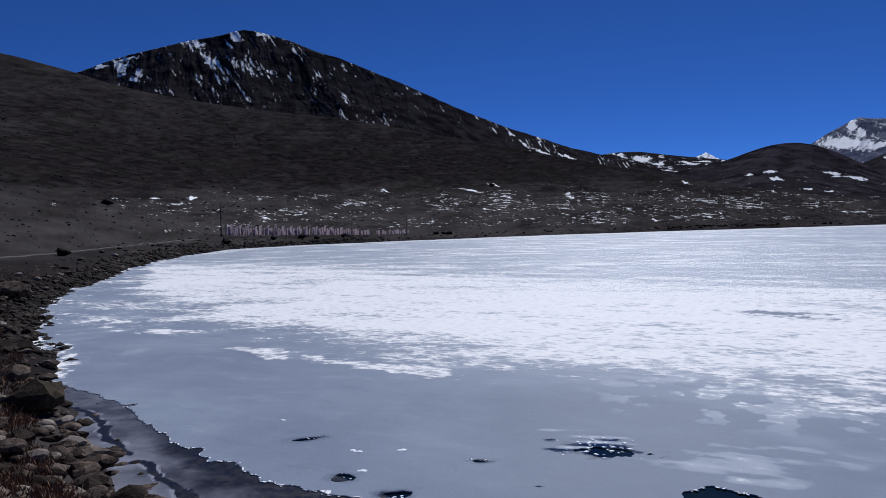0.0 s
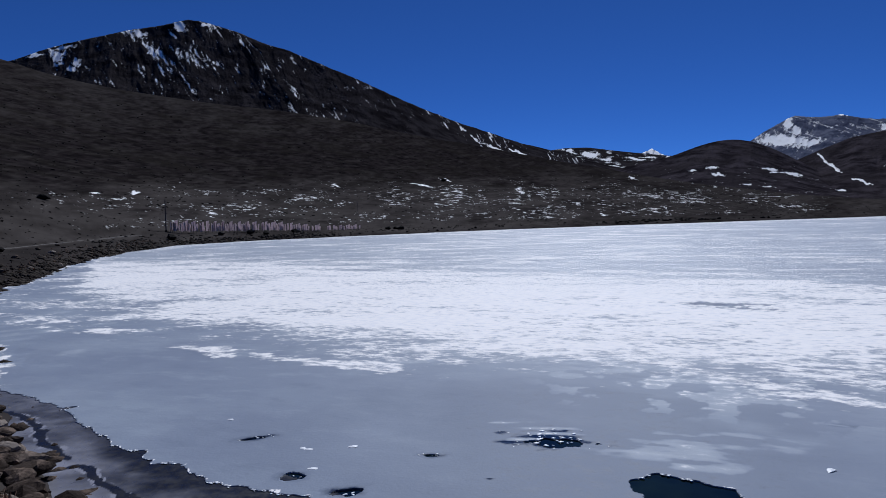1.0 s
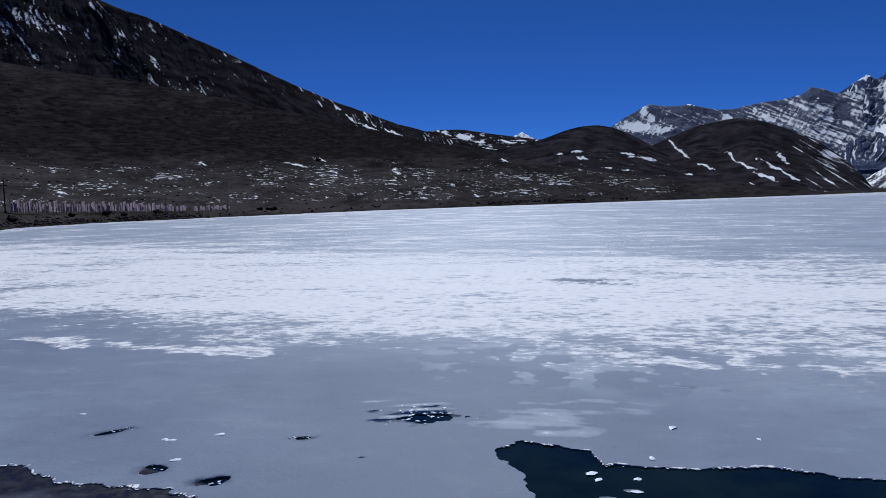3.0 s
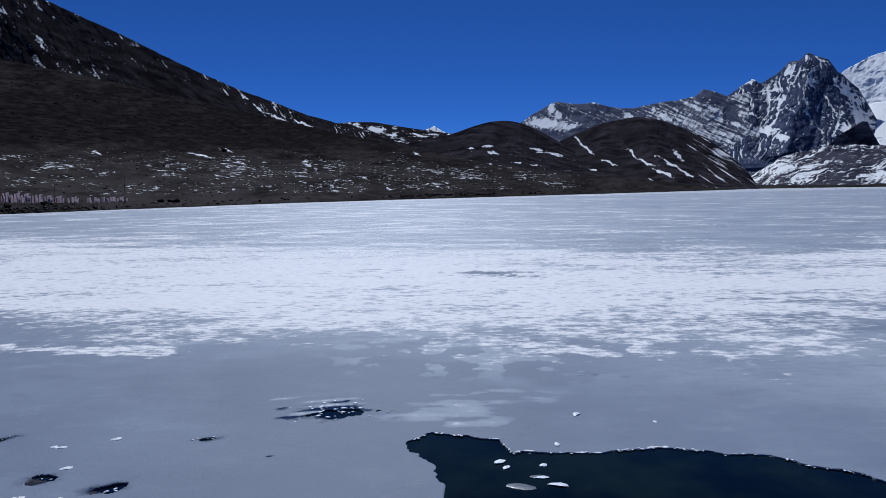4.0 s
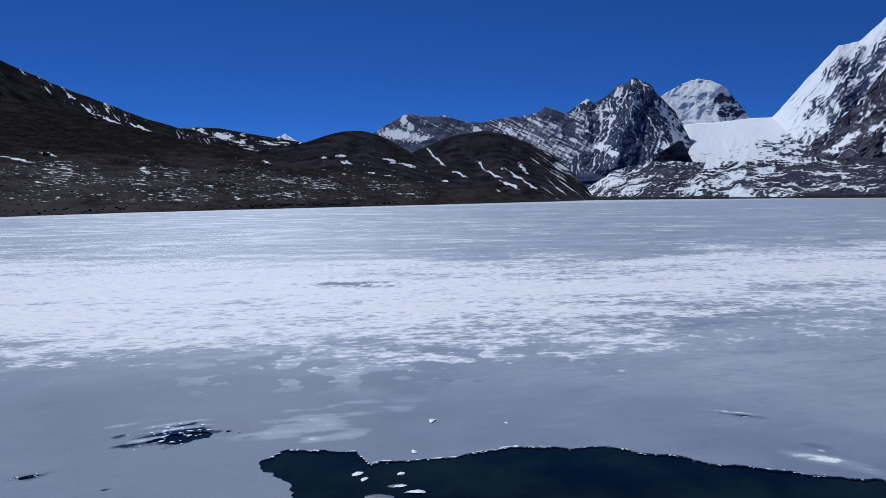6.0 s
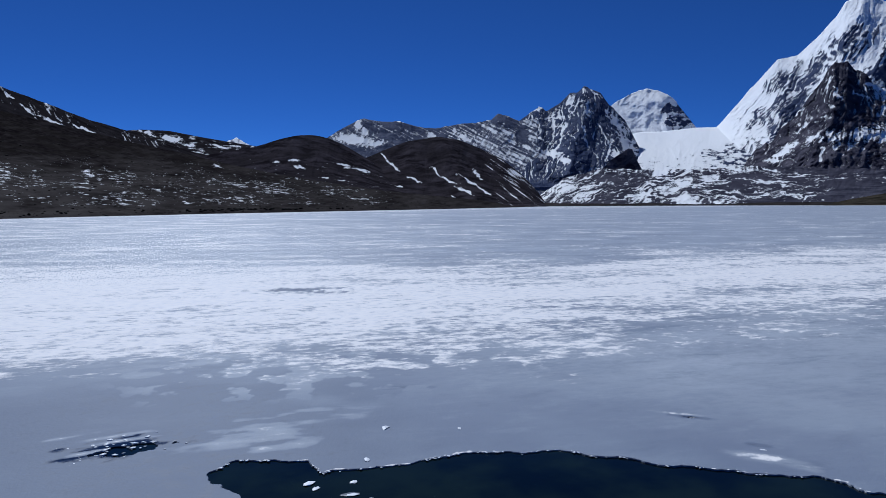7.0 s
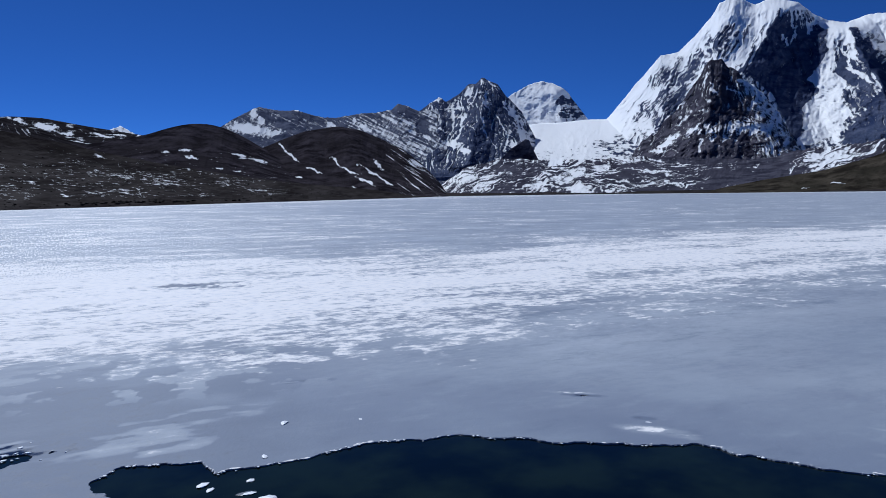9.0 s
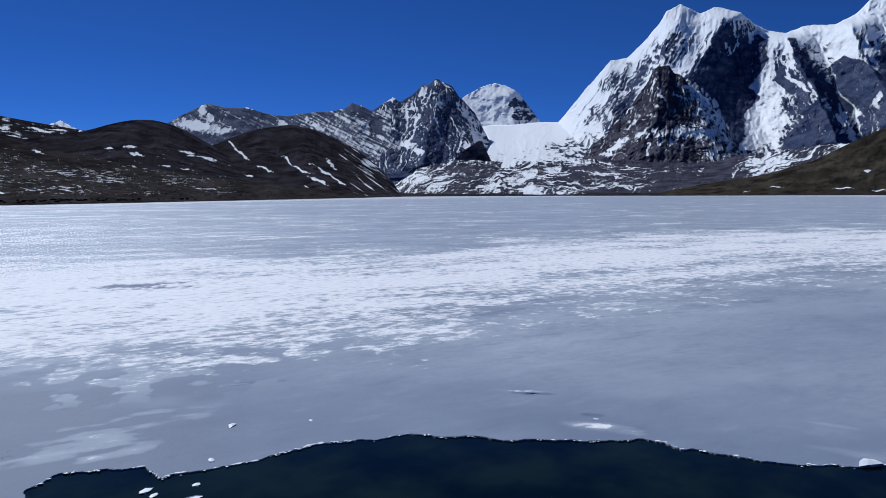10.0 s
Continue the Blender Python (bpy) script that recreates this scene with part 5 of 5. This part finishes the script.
for k in range(170):
    i = rng.uniform(6.5, 17.5)
    j = int(i)
    (a0, r0), (a1, r1) = SHORE[j], SHORE[j + 1]
    f = i - j
    az, r = a0 + (a1 - a0) * f, r0 + (r1 - r0) * f
    side = abs(rng.gauss(0, 1.0)) * (0.5 + r * 0.03)
    r2, az2 = r + rng.uniform(-0.5, 0.5) * (0.5 + 0.03 * r), az - math.degrees(side / r)
    size = rng.uniform(0.12, 0.34) * (1 + r * 0.012)
    put("shore_rock", rng.choice(STONES), az2, r2, size, rng.uniform(0, 360), 0.25, "weathered dark stone lying on the lake shore", "rock", "shore rocks", None, rng.uniform(1, 1.6))


def scatter(name, spots, meshes, mat, label, category, seed, squash=1.0):
    """Many small stones in one mesh: x, y, z, size."""
    rnd = np.random.RandomState(seed)
    vs, fs, n = [], [], 0
    shapes = []
    for me in meshes:
        co = np.array([v.co[:] for v in me.vertices])
        shapes.append((co, np.array([p.vertices[:] for p in me.polygons])))
    for x, y, z, size in spots:
        co, fa = shapes[rnd.randint(len(shapes))]
        t = rnd.uniform(0, 6.28)
        c, s = math.cos(t), math.sin(t)
        w = rnd.uniform(1, 1.6)
        p = co * (size * w, size, size * squash)
        vs.append(np.stack([p[:, 0] * c - p[:, 1] * s + x, p[:, 0] * s + p[:, 1] * c + y, p[:, 2] + z], -1))
        fs.append(fa + n)
        n += len(co)
    me = array_mesh(name, np.concatenate(vs), np.concatenate(fs), None, False)
    me.materials.append(mat)
    return tagged(new(name, me), label, category, "", "stuff")


PEBBLES = [lump("pebble", 60 + k, 0.6, 1, 0.4) for k in range(5)]
rnd = np.random.RandomState(9)


def spread(n, az0, az1, r0, r1, d0, d1, s0, s1, power=2.0):
    """Places on the land between two bearings, distances and distances from the shore."""
    az, r = rnd.uniform(az0, az1, n), r0 * (r1 / r0) ** rnd.rand(n)
    x, y = polar(az, r)
    d = from_shore(x, y)
    ok = (d > d0) & (d < d0 + (d1 - d0) * rnd.rand(n) ** power)
    az, r, x, y = az[ok], r[ok], x[ok], y[ok]
    z = np.maximum(ground_height(az, r, x, y), -0.03)
    size = s0 * (s1 / s0) ** (rnd.rand(len(az)) ** 1.6)
    return np.stack([x, y, z, size], -1)


scatter("shore_stones", spread(4200, -46, -20, 6, 130, -0.35, 7, 0.05, 0.36, 1.5), PEBBLES, M_STONE, "countless small dark stones along the shore", "stones", 1)


def along(n, i0, i1, reach, s0, s1, out=0.3):
    """Places beside the shoreline between two of its corners."""
    i = rnd.uniform(i0, i1, n)
    az, r = np.interp(i, np.arange(len(SHORE)), [p[0] for p in SHORE]), np.interp(i, np.arange(len(SHORE)), [p[1] for p in SHORE])
    x, y = polar(az, r)
    x, y = x + rnd.normal(0, 1, n) * reach * (0.5 + r / 60), y + rnd.normal(0, 1, n) * reach * (0.5 + r / 60)
    d = from_shore(x, y)
    ok = d > -out
    az, r, x, y = np.degrees(np.arctan2(x, y))[ok], np.hypot(x, y)[ok], x[ok], y[ok]
    z = np.maximum(ground_height(az, r, x, y), -0.02)
    return np.stack([x, y, z, s0 * (s1 / s0) ** (rnd.rand(len(x)) ** 1.5) * (0.6 + r / 60)], -1)


scatter("fringe_stones", along(4300, 11, 20, 0.6, 0.10, 0.42), PEBBLES, M_WET, "dark wet stones heaped along the waterline", "stones", 6)
far_line = spread(26000, -24, 46, 90, 640, -0.5, 9, 0.25, 1.1, 1.0)
scatter("far_shore_stones", far_line, PEBBLES, M_BLACK, "dark stones lining the distant shore", "stones", 2)
hill = spread(9000, -40, 40, 70, 640, 8, 600, 0.35, 2.4, 0.3)
hill[:, 3] *= 0.1 + np.hypot(hill[:, 0], hill[:, 1]) / 520
scatter("slope_stones", hill, PEBBLES, M_BLACK, "dark stones scattered over the brown slope", "stones", 3)


def tufts(name, spots, seed, label):
    rnd2 = np.random.RandomState(seed)
    vs, fs = [], []
    for x, y, z, size in spots:
        for k in range(9):
            t, lean, h = rnd2.uniform(0, 6.28), rnd2.uniform(0.1, 0.7), size * rnd2.uniform(0.6, 1.2)
            bx, by = x + rnd2.normal(0, 0.35) * size, y + rnd2.normal(0, 0.35) * size
            w = 0.004 + 0.03 * size
            c, q = math.cos(t), math.sin(t)
            n = len(vs)
            vs += [(bx - q * w, by + c * w, z - 0.02), (bx + q * w, by - c * w, z - 0.02), (bx + c * lean * h * 0.5, by + q * lean * h * 0.5, z + h * 0.7), (bx + c * lean * h, by + q * lean * h, z + h)]
            fs += [(n, n + 1, n + 2), (n, n + 2, n + 3)]
    me = array_mesh(name, np.array(vs), np.array(fs), None, False)
    me.materials.append(M_STRAW)
    return tagged(new(name, me), label, "dry grass", "", "stuff")


tufts("dry_grass", np.concatenate([spread(9000, -46, -27, 6, 40, 0.5, 9, 0.05, 0.12, 0.6), along(2200, 11, 19, 0.9, 0.05, 0.12, -0.6)]), 8, "tufts of reddish dry grass between the stones")

# single dark boulders along the far shore
for az, r, size in [(-18.3, 112, 1.9), (-12.2, 133, 1.8), (-10.9, 132, 1.6), (-8.5, 140, 1.6), (0.6, 162, 1.8), (-0.6, 160, 1.6), (0.1, 163, 1.5), (-30.2, 60, 1.2), (-14.5, 128, 1.3), (-27.1, 140, 2.2), (4.4, 420, 4.0)]:
    put("shore_boulder", rng.choice(FAR_BOULDERS), az, r, size, None, 0.2, "dark boulder standing on the far shore", "boulder", "far shore boulders", None, 1.3)
for k in range(90):
    az = rng.choice((rng.uniform(19, 27), rng.uniform(2, 34), rng.gauss(23.5, 1.6)))
    base = float(np.interp(az, [p[0] for p in SHORE[20:28]], [p[1] for p in SHORE[20:28]]))
    put("shore_boulder", rng.choice(FAR_BOULDERS), az, base + rng.uniform(2, 14), rng.uniform(0.6, 1.35) * base / 230, None, 0.2, "dark boulder standing on the far shore", "boulder", "far shore boulders", None, rng.uniform(1, 1.5))

# ---- loose ice ----
for az, r, size in [(-8.3, 7.7, 0.10), (-7.8, 7.65, 0.09), (-4.0, 7.62, 0.12), (-7.6, 7.02, 0.11), (-14.2, 9.2, 0.09), (33.4, 6.6, 0.09), (34.9, 7.55, 0.11), (41.5, 7.5, 0.06), (66.4, 7.62, 0.06), (86.4, 7.42, 0.22), (-32.6, 19.5, 0.3)]:
    put("ice_chip", rng.choice(CHIPS), az, r, size, None, 0.3, "small white chip of ice lying on the lake", "ice chip", "loose ice chips", 0.0, 1.6)
for az, r, size, wide, turn in [(28.4, 6.12, 0.12, 1.4, 0), (29.0, 6.0, 0.09, 1.5, 30), (32.3, 6.1, 0.10, 1.2, 0), (33.7, 5.70, 0.10, 2.4, -30), (32.2, 5.82, 0.08, 2.0, -30)]:
    put("floating_ice", rng.choice(CHIPS), az, r, size, turn, 0.4, "white piece of ice floating in open water", "floating ice", "floating ice pieces", -0.008, wide)

SLUSH = [lump("slush", 80 + k, 0.05, 2, 0.6, M_SLUSH) for k in range(2)]
for k, (az, r, size, wide, turn) in enumerate([(30.3, 5.62, 0.16, 2.2, -35), (32.0, 5.84, 0.10, 2.0, -20)]):
    put("slush_patch", SLUSH[k], az, r, size, turn, 0.5, "thin grey slush awash in the open water", "slush", "slush patches", -0.008, wide)

crumbs = []
steps = np.linspace(5.0, 14.0, 900)
for k in range(900):
    az = rng.choice((rng.uniform(20, 90), rng.uniform(19, 60), rng.uniform(-29, 0)))
    wet = np.nonzero(open_water(np.full(steps.shape, az), steps, False) > 0)[0]
    if not len(wet) or fbm(np.array([az * 1.1]), np.array([0.5]), 4, 144)[0] < rng.uniform(-0.3, 0.5):
        continue
    x, y = polar(az, steps[wet[-1]] + rng.gauss(0.0, 0.015))
    crumbs.append((x, y, 0.004, rng.uniform(0.012, 0.045) * (1.6 if rng.random() < 0.1 else 1.0)))
for k in range(46):
    x, y = polar(13.0 + rng.gauss(0, 2.0), 7.78 + rng.gauss(0, 0.20))
    crumbs.append((x, y, 0.002, rng.uniform(0.03, 0.11)))
for a, q, w, d in HOLES:
    for k in range(9):
        x, y = polar(a + math.degrees(rng.gauss(0, w * 0.8) / q), q + rng.gauss(0, d * 0.8))
        crumbs.append((x, y, 0.004, rng.uniform(0.015, 0.05)))
for crack in CRACKS:
    for (a0, r0), (a1, r1) in zip(crack, crack[1:]):
        for k in range(4):
            f = rng.random()
            x, y = polar(a0 + (a1 - a0) * f + rng.gauss(0, 0.35), r0 + (r1 - r0) * f + rng.gauss(0, 0.06))
            crumbs.append((x, y, -0.006, rng.uniform(0.02, 0.07)))
scatter("ice_crumbs", crumbs, CHIPS, M_CHIP, "white crumbs of ice along the broken edges", "ice crumbs", 4, 0.45)


# ---- prayer flags on the far bank ----
def part(name, bm, mat, parent, label=""):
    me = bpy.data.meshes.new(name)
    bm.to_mesh(me)
    bm.free()
    me.materials.append(mat)
    ob = new(name, me)
    ob.parent = parent
    return tagged(ob, label)


def rod(r, h, sides=6, top=0.7):
    bm = bmesh.new()
    bmesh.ops.create_cone(bm, cap_ends=True, segments=sides, radius1=r, radius2=r * top, depth=h, matrix=Matrix.Translation((0, 0, h / 2)))
    return bm


def cloth(width, low, high, phase):
    bm = bmesh.new()
    cols, rows = 5, 7
    sheets = []
    for side in (0.0, 0.012):
        sheets.append([[bm.verts.new((0.03 + width * c / (cols - 1) * (1 - 0.12 * math.sin(phase + q)), side + 0.10 * math.sin(phase + c * 1.4 + q * 0.6) * c / cols, low + (high - low) * q / (rows - 1) - 0.05 * c * math.sin(phase)))
                        for c in range(cols)] for q in range(rows)])
    for g in sheets:
        for q in range(rows - 1):
            for c in range(cols - 1):
                bm.faces.new((g[q][c], g[q][c + 1], g[q + 1][c + 1], g[q + 1][c]))
    return bm


def prayer_flag(kind):
    base = new("prayer_flag")
    part("pole", rod(0.035, 2.3 + 0.15 * kind), M_POLE, base)
    part("cloth", cloth(0.30 + 0.06 * kind, 0.45, 1.95 + 0.16 * kind, kind * 1.7), M_CLOTH, base, "faded white cloth")
    return tagged(base, "faded white vertical prayer flag on a thin pole", "prayer flag", "row of prayer flags")


def stand(x, y, turn):
    return pose(x, y, height_at(x, y) - 0.05, rng.uniform(-3, 3), rng.uniform(-3, 3), turn)


FLAG_LINE = [(-18.4, 134), (-8.2, 146), (-6.0, 150), (-3.0, 158)]
kinds = [prayer_flag(k) for k in range(4)]
count = 0
for i in range(96):
    az = -18.4 + 15.3 * i / 95 + rng.uniform(-0.05, 0.05)
    if -8.0 < az < -5.9 and rng.random() < 0.2 or rng.random() < 0.12:
        continue
    r = float(line(FLAG_LINE, np.array([az]), 1)[0]) + rng.uniform(-0.4, 0.4)
    m = stand(float(r * math.sin(radians(az))), float(r * math.cos(radians(az))), -az + rng.uniform(-25, 25))
    m = m @ Matrix.Diagonal((1, 1, float(np.interp(az, [-18, -10, -6, -3], [1.0, 0.85, 0.55, 0.5])), 1))
    if count < 4:
        kinds[count].matrix_world = m
    else:
        copy_thing(kinds[count % 4], m).scale.z = m.to_scale().z
    count += 1
for az, r, h, w, label in [(-18.72, 133, 6.0, 0.11, "tall dark wooden pole at the end of the flags"), (-3.15, 157, 6.5, 0.05, "tall thin pole at the end of the flags"), (-7.9, 147, 4.2, 0.045, "thin pole among the flags")]:
    mast = new("flag_mast")
    x, y = r * math.sin(radians(az)), r * math.cos(radians(az))
    mast.matrix_world = pose(x, y, height_at(x, y) - 0.05)
    part("pole", rod(w, h, 8, 0.8), M_POLE, mast)
    part("footing", rod(w * 3, 0.4, 8, 0.6), M_BOULDER, mast, "dark stone footing")
    tagged(mast, label, "pole")
